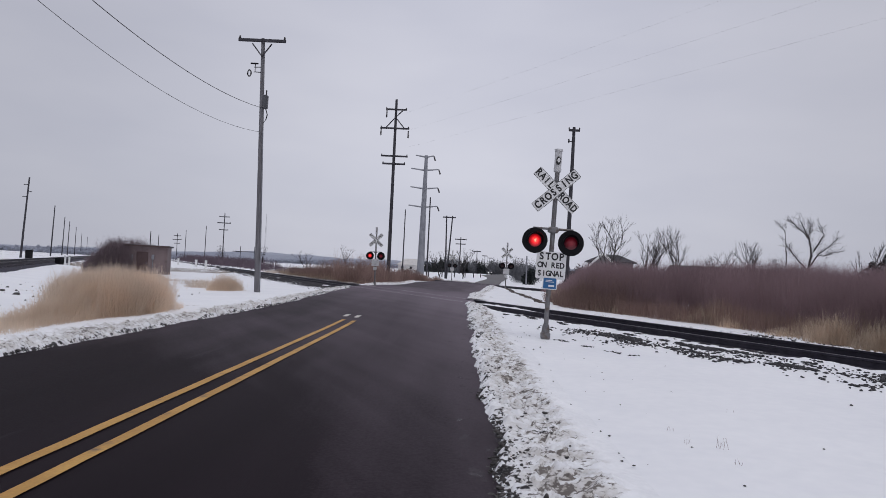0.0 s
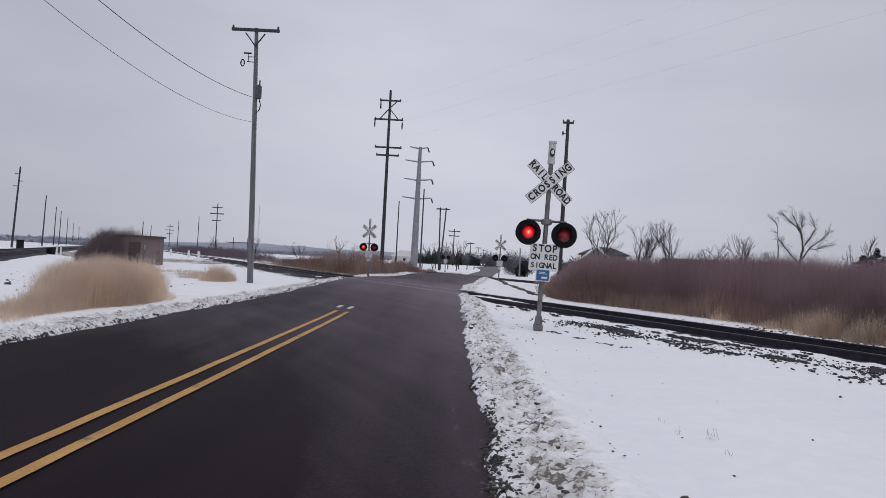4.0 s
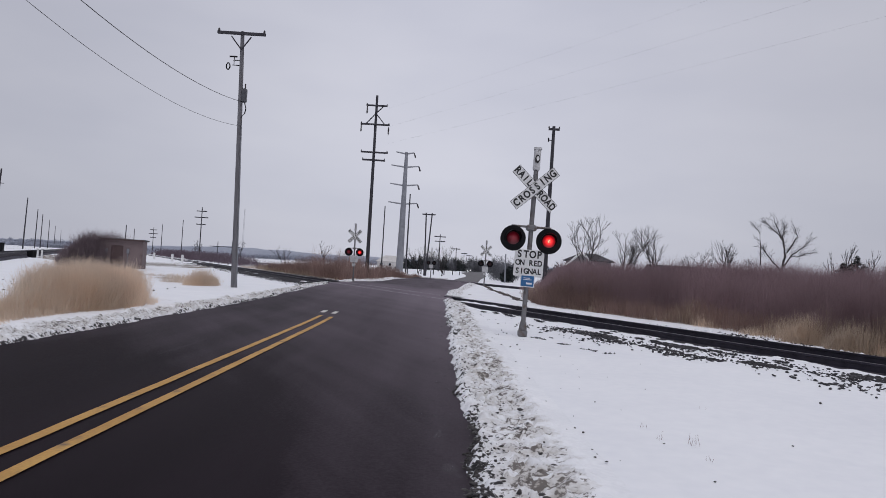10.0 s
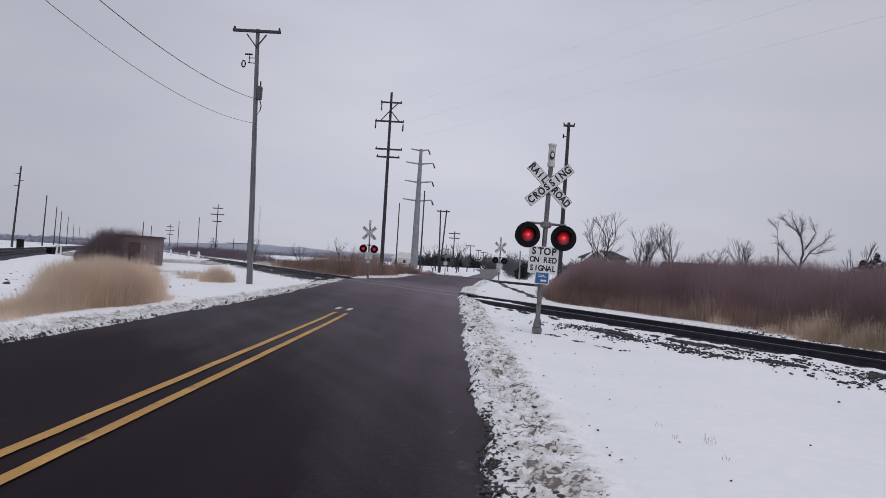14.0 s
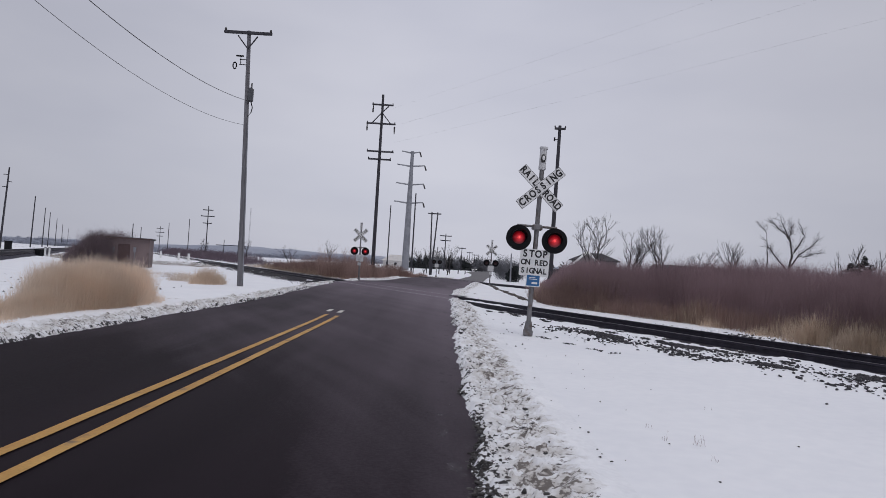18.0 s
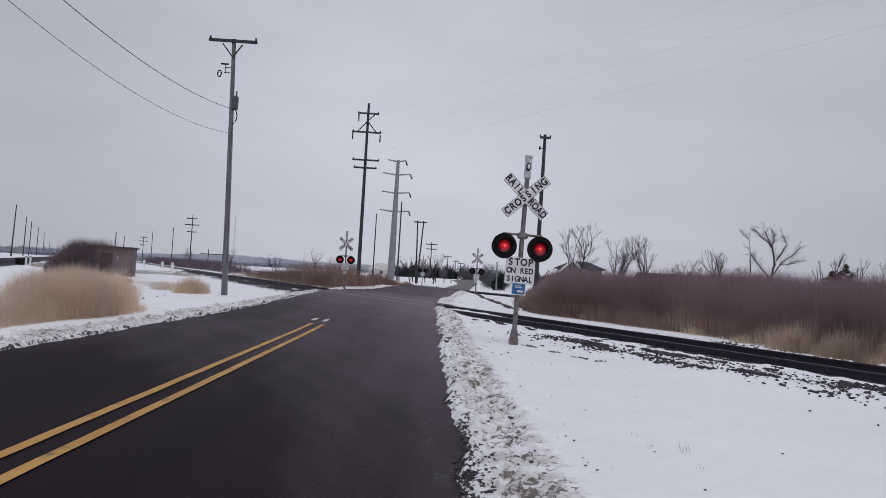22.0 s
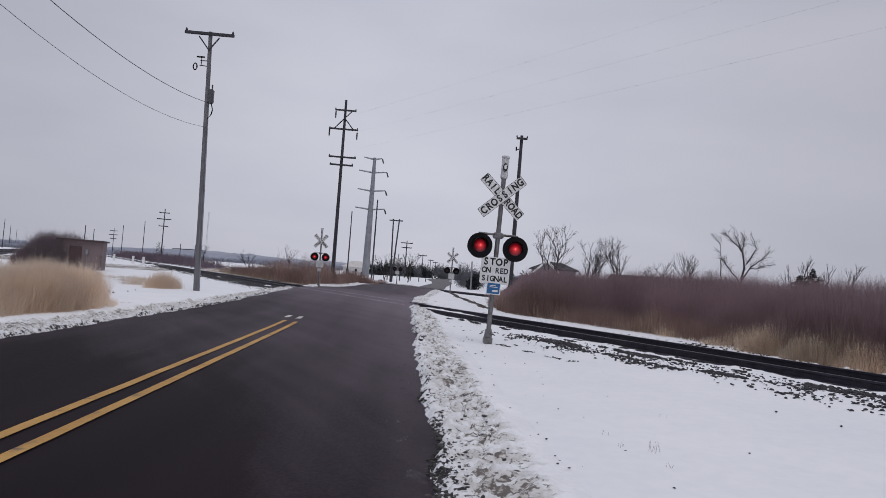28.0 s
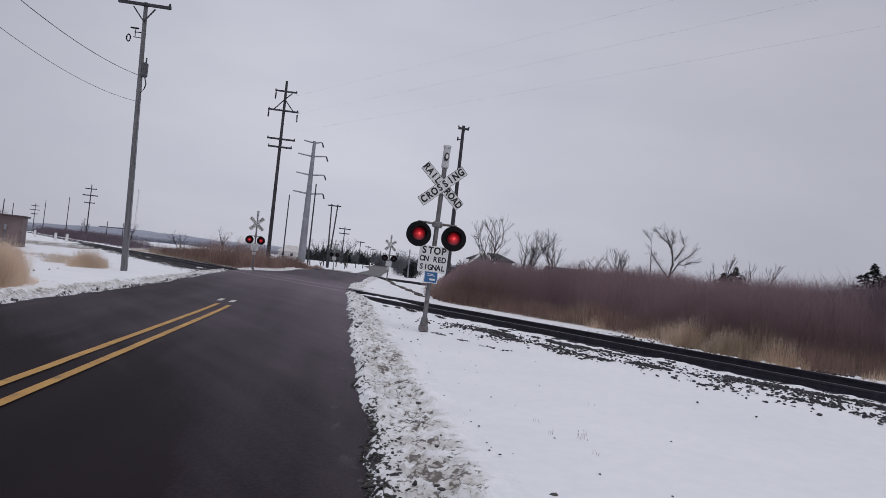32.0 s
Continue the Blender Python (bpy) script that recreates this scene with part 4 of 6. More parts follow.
def letters(word, size, step, material, parent, x0, y, z, tall=1.0, wide=1.0):
    """A word of the built-in font, each letter a part of its own, spaced by step and centred at x0."""
    for k, ch in enumerate(word):
        if ch == " ":
            continue
        key = (ch, size, tall, wide, material.name)
        if key not in GLYPHS:
            cu = bpy.data.curves.new("glyph", "FONT")
            cu.body, cu.size, cu.align_x, cu.align_y, cu.extrude = ch, size, "CENTER", "CENTER", 0.0015
            cu.offset = size * 0.034
            tmp = bpy.data.objects.new("glyph", cu)
            me = bpy.data.meshes.new_from_object(tmp)
            bpy.data.objects.remove(tmp)
            me.materials.clear()
            me.materials.append(material)
            me.transform(FACE @ Matrix.Diagonal((wide, tall, 1, 1)))
            GLYPHS[key] = me
        ob = new("letter", GLYPHS[key])
        ob.parent = parent
        ob.location = (x0 + (k - (len(word) - 1) / 2) * step, y, z)


FACE = Matrix.Rotation(radians(90), 4, "X")  # a drawing in x, y set upright, seen from -y


def plate(w, h, r, t):
    """A flat sheet with rounded corners, in x and z, thickness along y."""
    sh = Shape()
    out = []
    for cx, cz, a0 in ((w / 2 - r, h / 2 - r, 0), (-w / 2 + r, h / 2 - r, 90), (-w / 2 + r, -h / 2 + r, 180), (w / 2 - r, -h / 2 + r, 270)):
        for k in range(4):
            a = radians(a0 + 30 * k)
            out.append((cx + r * math.cos(a), cz + r * math.sin(a)))
    n = len(out)
    vs = [(x, -t / 2, z) for x, z in out] + [(x, t / 2, z) for x, z in out]
    fs = [tuple(range(n)), tuple(range(n, 2 * n))[::-1]] + [(i + n, (i + 1) % n + n, (i + 1) % n, i) for i in range(n)]
    return sh.add(vs, fs)


def signal_lamp(parent, x, z, turn, name="lamp"):
    """Black target disc with a hood, a can behind it and a lens globe that turns its lit half to the front."""
    disc = Shape().lathe([(0.136, -0.012), (0.262, -0.012), (0.268, -0.004), (0.268, 0.008), (0.136, 0.010), (0.136, -0.012)], 36, FACE)
    lamp = part(name, disc, M_BLACK, parent, "round black target disc")
    lamp.matrix_basis = pose(x, -0.12, z, 0, 0, turn)
    hood = Shape()
    vs, fs, n = [], [], 18
    for i in range(n + 1):
        w = radians(-20 + 220 * i / n)
        up = max(math.sin(w), 0)
        for rr, yy in ((0.172, 0.0), (0.172, -0.06 - 0.22 * up), (0.164, -0.06 - 0.22 * up), (0.164, 0.0)):
            vs.append((rr * math.cos(w), yy, rr * math.sin(w)))
    for i in range(n):
        for j in range(3):
            fs.append((i * 4 + j, i * 4 + j + 1, i * 4 + j + 5, i * 4 + j + 4))
    part("hood", hood.add(vs, fs), M_BLACK, lamp)
    can = Shape().lathe([(0.20, -0.014), (0.222, -0.06), (0.222, -0.27), (0.15, -0.36), (0.0, -0.37)], 24, FACE)
    part("lamp_can", can, M_BLACK, lamp)
    globe = Shape().lathe([(0.205 * math.sin(w), -0.205 * math.cos(w)) for w in [math.pi * i / 20 for i in range(21)]], 32)
    g = part("lens", globe, M_RED_LENS, lamp, "red lamp lens")
    g.matrix_basis = pose(0, 0.1415, 0, 0, 0, -170)
    return lamp, g


def crossing_signal(m, label, plain=False):
    """A flashing crossing signal: mast, crossbuck, lamp pair, sign plates. Returns the thing and its two lenses."""
    t = thing("crossing_signal", label, "crossing signal", m, "railway crossing signals")
    part("mast", Shape().tube([(0, 0, 0.1), (0, 0, 3.62)], 0.05, 16), M_MAST, t)
    foot = Shape().box(0, 0, 0.0, 0.19, 0.19, 0.14, bevel=0.02).lathe([(0.088, 0.07), (0.082, 0.11), (0.07, 0.22), (0.064, 0.24)], 16)
    part("mast_foot", foot, M_MAST, t, "cast foot of the mast")
    for z in (2.20, 1.66, 1.32):
        part("clamp", Shape().lathe([(0.072, z - 0.03), (0.078, z - 0.02), (0.078, z + 0.02), (0.072, z + 0.03)], 14), M_MAST, t)
    cap = Shape().lathe([(0.058, 3.44), (0.078, 3.46), (0.08, 3.52), (0.074, 3.54), (0.076, 3.88), (0.088, 3.89), (0.088, 3.93), (0.0, 3.94)], 18)
    c = part("mast_cap", cap, M_CAP, t, "white tubular cap on the mast")
    oval = Shape()
    ring = [(0.05 * math.cos(w), 0.09 * math.sin(w)) for w in [2 * math.pi * k / 18 for k in range(18)]]
    oval.add([(x, -0.084, 3.68 + z) for x, z in ring] + [(x, -0.078, 3.68 + z) for x, z in ring],
             [tuple(range(18))] + [(i + 18, (i + 1) % 18 + 18, (i + 1) % 18, i) for i in range(18)])
    part("dark_oval", oval, M_LETTER, c, smooth=False)
    part("light_oval", Shape().add([(0.6 * x + 0.006, -0.087, 3.69 + 0.55 * z) for x, z in ring], [tuple(range(18))]), M_WHITE, c, smooth=False)
    # crossbuck
    for word, ang, y in (("RAIL    ROAD", -43.0, -0.085), ("CROSSING", 43.0, -0.098)):
        b = part("crossbuck_blade", plate(1.17, 0.225, 0.012, 0.006), M_WHITE, t, "white blade lettered in black", smooth=False)
        b.matrix_basis = pose(-0.005, y, 3.05, 0, -ang, 0)
        if word == "CROSSING":
            letters("CROSSING", 0.195, 0.139, M_LETTER, b, 0.0, -0.005, 0.0, 1.08, 0.88)
        else:
            for w, x in (("RAIL", -0.345), ("ROAD", 0.345)):
                letters(w, 0.195, 0.122, M_LETTER, b, x, -0.005, 0.0, 1.05, 0.84)
        for x in (-0.05, 0.05):
            part("bolt", Shape().lathe([(0.012, 0.0), (0.012, 0.006), (0.0, 0.008)], 8, Matrix.Translation((x, -0.004, 0)) @ FACE), M_STEEL, b)
        rim = Shape()
        for z in (-0.107, 0.107):
            rim.box(0, -0.0045, z, 1.14, 0.002, 0.006)
        for x in (-0.575, 0.575):
            rim.box(x, -0.0045, 0, 0.006, 0.002, 0.21)
        part("black_edge_line", rim, M_LETTER, b, smooth=False)
    part("crossbuck_bracket", Shape().box(0, -0.07, 3.05, 0.14, 0.03, 0.16, bevel=0.01), M_MAST, t)
    # cross arm and lamps
    arm = Shape().tube([(-0.42, -0.02, 2.24), (0.42, -0.02, 2.24)], 0.026, 10).tube([(-0.38, -0.02, 2.24), (-0.38, -0.02, 1.98)], 0.022, 8).tube([(0.38, -0.02, 2.24), (0.38, -0.02, 1.98)], 0.022, 8)
    part("lamp_arm", arm, M_MAST, t)
    part("junction_box", Shape().box(0, -0.03, 2.22, 0.22, 0.17, 0.13, bevel=0.03), M_MAST, t)
    l1, g1 = signal_lamp(t, -0.375, 1.975, 6)
    l2, g2 = signal_lamp(t, 0.375, 1.965, -3)
    # sign plates
    if plain:
        for w, h, z in ((0.5, 0.46, 1.5), (0.24, 0.2, 1.1)):
            p = part("sign_plate", plate(w, h, 0.02, 0.006), M_CAP, t, "faded pale sign plate", smooth=False)
            p.matrix_basis = pose(0.0, -0.085, z)
        return t, g1, g2
    s = part("stop_sign", plate(0.62, 0.565, 0.03, 0.006), M_WHITE, t, "white plate lettered STOP ON RED SIGNAL", smooth=False)
    s.matrix_basis = pose(0.0, -0.085, 1.475, 0, 0, 0)
    for w, size, z, gap in (("STOP", 0.2, 0.18, 0.138), ("ON RED", 0.155, 0.0, 0.092), ("SIGNAL", 0.155, -0.175, 0.092)):
        letters(w, size, gap, M_LETTER, s, 0.0, -0.005, z, 1.03, 0.9)
    b = part("notice_plate", plate(0.30, 0.255, 0.015, 0.005), M_WHITE, t, "small blue notice plate with a white border", smooth=False)
    b.matrix_basis = pose(0.0, -0.10, 1.10)
    f = part("blue_field", plate(0.265, 0.22, 0.01, 0.003), M_BLUE, b, smooth=False)
    f.location.y = -0.005
    for x, z, w, h in ((-0.02, 0.062, 0.13, 0.014), (0.0, 0.03, 0.17, 0.013), (0.035, -0.05, 0.12, 0.04)):
        part("text_bar", Shape().box(x, -0.009, z, w, 0.002, h), M_WHITE, b, smooth=False)
    return t, g1, g2


near_signal, near_l, near_r = crossing_signal(pose(1.87, 14.65, 0.13, 0, 1.65, 0), "railway crossing signal with crossbuck and two red lamps, standing in snow")
far_signal, far_l, far_r = crossing_signal(pose(-5.72, 47.5, 0.16, 0, -0.6, 0) , "crossing signal beside the road beyond the track, with red lamps flashing", True)
idle_a, ia1, ia2 = crossing_signal(pose(3.96, 58.6, 0.02, 0, 0.5, 0), "crossing signal with unlit lamps before the next track", True)
idle_b, ib1, ib2 = crossing_signal(pose(-0.9, 91.0, 0.05), "crossing signal with unlit lamps by the far track", True)


for lens in (ia1, ia2, ib1, ib2):
    lens.data.materials[0] = M_RED_IDLE


# ---- poles and wires ----
def utility_pole(base, top, r0, r1, arms, label, wood, group="utility poles", extra=None):
    """A round wooden pole; arms: (height, left, right, thickness)."""
    t = thing("utility_pole", label, "utility pole", Matrix.Translation(base), group)
    b, e = Vector((0, 0, -0.3)), Vector(top) - Vector(base)
    def axis(z):
        return e * (z / e.z)
    part("pole", Shape().tube([b, e * 0.35, e * 0.7, e], [r0, r0 * 0.65 + r1 * 0.35, r0 * 0.3 + r1 * 0.7, r1], 12), wood, t)
    for z, left, right, th in arms:
        c = axis(z)
        part("crossarm", Shape().box(c.x + (right - left) / 2, c.y - r1 - th / 2, z, left + right, th, th * 1.15, bevel=0.01), M_POLE_DARK, t)
        for x in (-left * 0.94, right * 0.94):
            ins = Shape().lathe([(0.02, 0), (0.045, 0.02), (0.05, 0.06), (0.03, 0.09), (0.045, 0.1), (0.0, 0.14)], 10, Matrix.Translation((c.x + x, c.y - r1 - th / 2, z + th * 0.55)))
            part("insulator", ins, M_PORCELAIN, t)
    if extra:
        extra(t, axis)
    return t


def braces(t, axis, z, dz, w, mat, r=0.02):
    for sgn in (-1, 1):
        a, b = axis(z), axis(z - dz)
        part("brace", Shape().tube([(a.x + sgn * w, a.y - 0.15, z), (b.x, b.y - 0.13, z - dz)], r, 6), mat, t)


def near_pole_gear(t, axis):
    braces(t, axis, 10.62, 0.55, 0.42, M_POLE_DARK, 0.03)
    c = axis(9.65)
    sh = Shape().tube([c, (c.x - 0.34, c.y - 0.05, 9.62)], 0.018, 6).tube([(c.x, c.y, 9.42), (c.x - 0.36, c.y - 0.05, 9.42)], 0.018, 6).tube([(c.x - 0.3, c.y - 0.05, 9.75), (c.x - 0.3, c.y - 0.05, 9.4)], 0.015, 6).tube([(c.x - 0.5, c.y - 0.05, 9.78), (c.x - 0.18, c.y - 0.05, 9.78)], 0.035, 8)
    part("bracket", sh, M_BLACK, t)
    vs = [(c.x - 0.54 + 0.075 * math.cos(w), c.y - 0.05, 9.36 + 0.14 * math.sin(w)) for w in [2 * math.pi * k / 14 for k in range(15)]]
    part("cable_loop", Shape().tube(vs, 0.028, 6, caps=False), M_BLACK, t)
    c = axis(8.15)
    part("cutout_box", Shape().box(c.x + 0.18, c.y - 0.06, 8.14, 0.2, 0.24, 0.6, bevel=0.05), M_GEAR, t, "grey equipment box strapped to the pole")
    part("bushing", Shape().tube([(c.x + 0.2, c.y - 0.06, 8.42), (c.x + 0.2, c.y - 0.06, 8.64)], 0.03, 8), M_PORCELAIN, t)
    part("drip_cable", Shape().tube([(c.x + 0.2, c.y - 0.05, 7.86), (c.x + 0.28, c.y - 0.05, 7.6), (c.x + 0.24, c.y - 0.05, 7.4), (c.x + 0.1, c.y - 0.05, 7.2)], 0.022, 6), M_BLACK, t)
    part("conduit", Shape().tube([axis(0.3) + Vector((0.125, -0.08, 0)), axis(6.9) + Vector((0.095, -0.06, 0))], 0.022, 8), M_STEEL, t)


utility_pole((-8.51, 29.4, 0.05), (-8.88, 29.4, 10.93), 0.135, 0.08, [(10.76, 1.02, 1.02, 0.105)], "tall grey wooden utility pole with one crossarm in roadside snow", M_POLE, extra=near_pole_gear)


def line_pole_gear(t, axis):
    for sgn in (-1, 1):
        a, b = axis(13.75), axis(14.75)
        part("brace", Shape().tube([(a.x + sgn * 0.85, a.y - 0.2, 13.8), (b.x, b.y - 0.16, 14.8)], 0.05, 6), M_POLE_DARK, t)
    a = axis(14.8)
    part("brace", Shape().tube([(a.x, a.y - 0.16, 14.8), (a.x + 0.6, a.y - 0.2, 15.4)], 0.05, 6), M_POLE_DARK, t)
    for x, z in ((-0.8, 15.4), (-1.25, 13.75), (1.2, 13.6)):
        c = axis(z)
        prof = [(0.03, 0.0)]
        for k in range(6):
            prof += [(0.085, -0.07 - 0.1 * k), (0.035, -0.12 - 0.1 * k)]
        prof += [(0.0, -0.72)]
        part("insulator_string", Shape().lathe(prof[::-1], 10, Matrix.Translation((c.x + x, c.y - 0.2, z))), M_PORCELAIN, t)


utility_pole((-6.29, 62, 0.05), (-6.34, 62, 16.5), 0.175, 0.105, [(15.5, 0.9, 1.0, 0.12), (13.8, 1.32, 1.28, 0.125), (11.3, 1.15, 1.25, 0.125), (10.6, 1.0, 1.05, 0.13)], "tall dark wooden line pole with four crossarms", M_POLE_DARK, extra=line_pole_gear)


def side_bracket(t, axis):
    c = axis(10.2)
    part("bracket", Shape().tube([c, (c.x - 0.3, c.y, 10.2)], 0.03, 6).tube([(c.x - 0.3, c.y, 10.35), (c.x - 0.3, c.y, 10.1)], 0.05, 6), M_BLACK, t)


utility_pole((6.98, 45.4, 0), (7.07, 45.4, 11.13), 0.165, 0.1, [(10.9, 0.36, 0.36, 0.12)], "dark wooden utility pole at the edge of the brush", M_POLE_DARK, extra=side_bracket)
def side_pegs(t, axis):
    for z, sgn in ((11.0, -1), (9.95, 1), (9.2, -1)):
        c = axis(z)
        part("side_arm", Shape().box(c.x + sgn * 0.36, c.y - 0.1, z, 0.66, 0.1, 0.1, bevel=0.02), M_POLE_DARK, t)


for x, y, top in ((-65.0, 101.6, 12.1), (-92.5, 155.3, 11.6), (-118.2, 204.2, 11.6), (-133.5, 233.8, 11.6), (-160.6, 286.6, 11.6), (-201.8, 366.0, 11.5), (-242.0, 446.0, 11.2)):
    utility_pole((x, y, 0.0), (x + 72 / y - 0.15, y, top), 0.16, 0.1, (), "plain dark wooden pole beside the railway", M_POLE_DARK, "railway poles", side_pegs if y < 120 else None)
for x, y, top, arms in (
    (-65.2, 190, 14.1, [(13.0, 1.4, 1.4, 0.2), (11.3, 1.85, 1.85, 0.22), (9.4, 1.25, 1.25, 0.2)]),
    (-135.5, 330, 12.6, [(11.4, 1.6, 1.6, 0.25), (9.6, 2.1, 2.1, 0.25), (7.8, 1.4, 1.4, 0.25)]),
    (-96, 260, 13.6, []), (-90.0, 200, 8.4, []), (-109.5, 250, 9.0, []), (-119.5, 300, 13.2, []), (-13.0, 160, 14.9, []), (-6.0, 130, 14.9, []),
    (0.1, 180, 10.1, [(9.5, 1.5, 1.5, 0.2), (8.3, 1.3, 1.3, 0.2)]), (6.2, 250, 9.0, [(8.6, 1.4, 1.4, 0.25)]), (12.0, 330, 9.4, [(9.0, 1.4, 1.4, 0.3)]), (17.5, 400, 10.0, [(9.5, 1.6, 1.6, 0.3)])):
    utility_pole((x, y, 0.0), (x, y, top), 0.16, 0.11, arms, "distant dark wooden pole", M_POLE_DARK, "distant poles")
lp = thing("light_pole", "slim pale grey metal post before a dark evergreen", "post", Matrix.Translation((8.25, 85, 0)))
part("post", Shape().tube([(0, 0, -0.2), (-0.05, 0, 3.5)], [0.1, 0.08], 8), M_STEEL, lp)
part("post_cap", Shape().lathe([(0.1, 3.48), (0.1, 3.56), (0.0, 3.6)], 8, Matrix.Translation((-0.05, 0, 0))), M_STEEL, lp)
h = thing("double_pole", "two joined wooden poles under one crossarm", "utility pole", Matrix.Translation((-1.95, 110, 0)))
for x0, x1 in ((-0.15, -0.4), (0.0, 0.55)):
    part("pole", Shape().tube([(x0, 0, -0.2), (x1, 0, 10.0)], [0.14, 0.1], 10), M_POLE_DARK, h)
part("crossarm", Shape().box(0.05, -0.2, 9.75, 2.1, 0.15, 0.18), M_POLE_DARK, h)
h2 = thing("double_pole", "far frame of two poles under a long crossarm", "utility pole", Matrix.Translation((-107.5, 350, 0)))
for x in (-3.6, 3.6):
    part("pole", Shape().tube([(x, 0, -0.2), (x, 0, 8.2)], [0.22, 0.16], 8), M_POLE_DARK, h2)
part("crossarm", Shape().box(0, -0.2, 5.6, 15.0, 0.3, 0.35), M_POLE_DARK, h2)

# steel line mast
py = thing("transmission_tower", "grey tapered steel transmission mast with paired arms", "transmission tower", Matrix.Translation((-8.3, 150, 0)))
part("shaft", Shape().tube([(0, 0, -0.5), (0.02, 0, 13), (0.05, 0, 26)], [0.82, 0.6, 0.33], 12), M_STEEL, py)
for z, l, r in ((25.8, 2.2, 1.7), (22.9, 3.1, 2.9), (18.9, 3.1, 2.9), (14.9, 3.3, 3.0)):
    for sgn, q in ((-1, l), (1, r)):
        a = part("arm", Shape().tube([(sgn * 0.3, -0.1, z - 0.15), (sgn * q, -0.1, z + 0.15)], [0.18, 0.12], 8), M_STEEL, py)
        if sgn > 0:
            part("insulator", Shape().tube([(q, -0.1, z + 0.05), (q + 0.35, -0.1, z - 0.9)], [0.14, 0.17], 8), M_PORCELAIN, a)


def wire(points, r, label):
    t = tagged(new("overhead_wire", Shape().tube(points, r, 5, caps=False).mesh("overhead_wire", M_WIRE)), label, "wire", "overhead wires")
    return t


def sagging(a, b, sag, n=40):
    a, b = Vector(a), Vector(b)
    return [a + (b - a) * (k / n) - Vector((0, 0, 4 * sag * (k / n) * (1 - k / n))) for k in range(n + 1)]


wire(sagging((-8.72, 29.3, 7.92), (-9.0, -3, 11.0), 1.99), 0.011, "dark service wire from the grey pole")
wire(sagging((-8.68, 29.3, 6.88), (-9.1, -3, 10.85), 2.28), 0.007, "thin service wire from the grey pole")
for a, b in (((-5.35, 61.8, 15.3), (30.2, 6, 15.9)), ((-5.05, 61.8, 13.75), (36.5, -6, 14.0)), ((-5.1, 61.8, 12.2), (38.5, -10, 12.3))):
    wire(sagging(a, b, 0.25), 0.0018, "thin line wire high over the track")


# ---- shed and small things by the left track ----
def relay_shed():
    t = thing("equipment_shed", "small mauve-brown trackside shed with a maroon door and flat roof", "shed", pose(-22.1, 49.06, -0.02, 0, 0, 16))
    w, d, hh = 2.7, 2.2, 2.02
    wall = Shape()
    wall.box(-w / 2 + 0.06, 0, hh / 2, 0.12, d, hh, bevel=0.01).box(w / 2 - 0.06, 0, hh / 2, 0.12, d, hh, bevel=0.01).box(0, d / 2 - 0.06, hh / 2, w - 0.24, 0.12, hh)
    wall.box(-0.95, -d / 2 + 0.06, hh / 2, 0.56, 0.12, hh).box(0.67, -d / 2 + 0.06, hh / 2, 1.12, 0.12, hh).box(-0.28, -d / 2 + 0.06, 1.84, 0.78, 0.12, 0.36)
    part("wall", wall, M_SHED, t, smooth=False)
    part("roof", Shape().box(0, -0.05, hh + 0.05, w + 0.28, d + 0.36, 0.11, bevel=0.02), M_ROOF, t)
    part("roof_edge", Shape().box(0, -d / 2 - 0.235, hh + 0.03, w + 0.26, 0.02, 0.09), M_SHED_DOOR, t)
    door = part("door", Shape().box(-0.28, -d / 2 + 0.03, 0.83, 0.76, 0.05, 1.64, bevel=0.01), M_SHED_DOOR, t, "maroon steel door")
    part("handle", Shape().box(0.0, -d / 2 - 0.01, 0.85, 0.03, 0.05, 0.14), M_STEEL, door)
    part("meter_box", Shape().box(0.42, -d / 2 - 0.08, 1.3, 0.17, 0.14, 0.34, bevel=0.02), M_STEEL, t, "grey meter box")
    part("conduit", Shape().tube([(0.42, -d / 2 - 0.05, 1.13), (0.42, -d / 2 - 0.05, 0.05)], 0.025, 6), M_STEEL, t)
    part("vent", Shape().box(-1.0, -d / 2 - 0.02, 1.2, 0.26, 0.04, 0.42), M_STEEL, t)
    part("step", Shape().box(-0.28, -d / 2 - 0.35, 0.04, 1.0, 0.6, 0.12, bevel=0.02), M_STEP, t)


relay_shed()
for x, y, hh in ((-46.6, 110, 1.0), (-45.6, 112, 1.0), (-36.2, 95, 0.95), (-33.0, 90, 0.95), (-34.4, 60, 0.8), (-34.15, 60.2, 0.8)):
    t = thing("marker_post", "short white marker post beside the rails", "post", Matrix.Translation((x, y, 0)), "marker posts")
    part("post", Shape().box(0, 0, hh / 2, 0.3 if y > 80 else 0.13, 0.12, hh + 0.3, bevel=0.02), M_WHITE, t)
    part("cap", Shape().box(0, 0, hh + 0.17, 0.34 if y > 80 else 0.17, 0.16, 0.05, bevel=0.01), M_STEEL, t)
for x, y, w, hh in ((-59.6, 95, 0.75, 1.25), (-35.2, 60.5, 0.5, 0.7)):
    t = thing("relay_box", "dark metal relay box on the track bank", "cabinet", Matrix.Translation((x, y, 0.0)), "relay boxes")
    part("body", Shape().box(0, 0, hh / 2, w, 0.6, hh, bevel=0.03), M_BLACK, t)
    part("lid", Shape().box(0, 0, hh + 0.03, w + 0.1, 0.7, 0.07, bevel=0.02), M_BLACK, t)


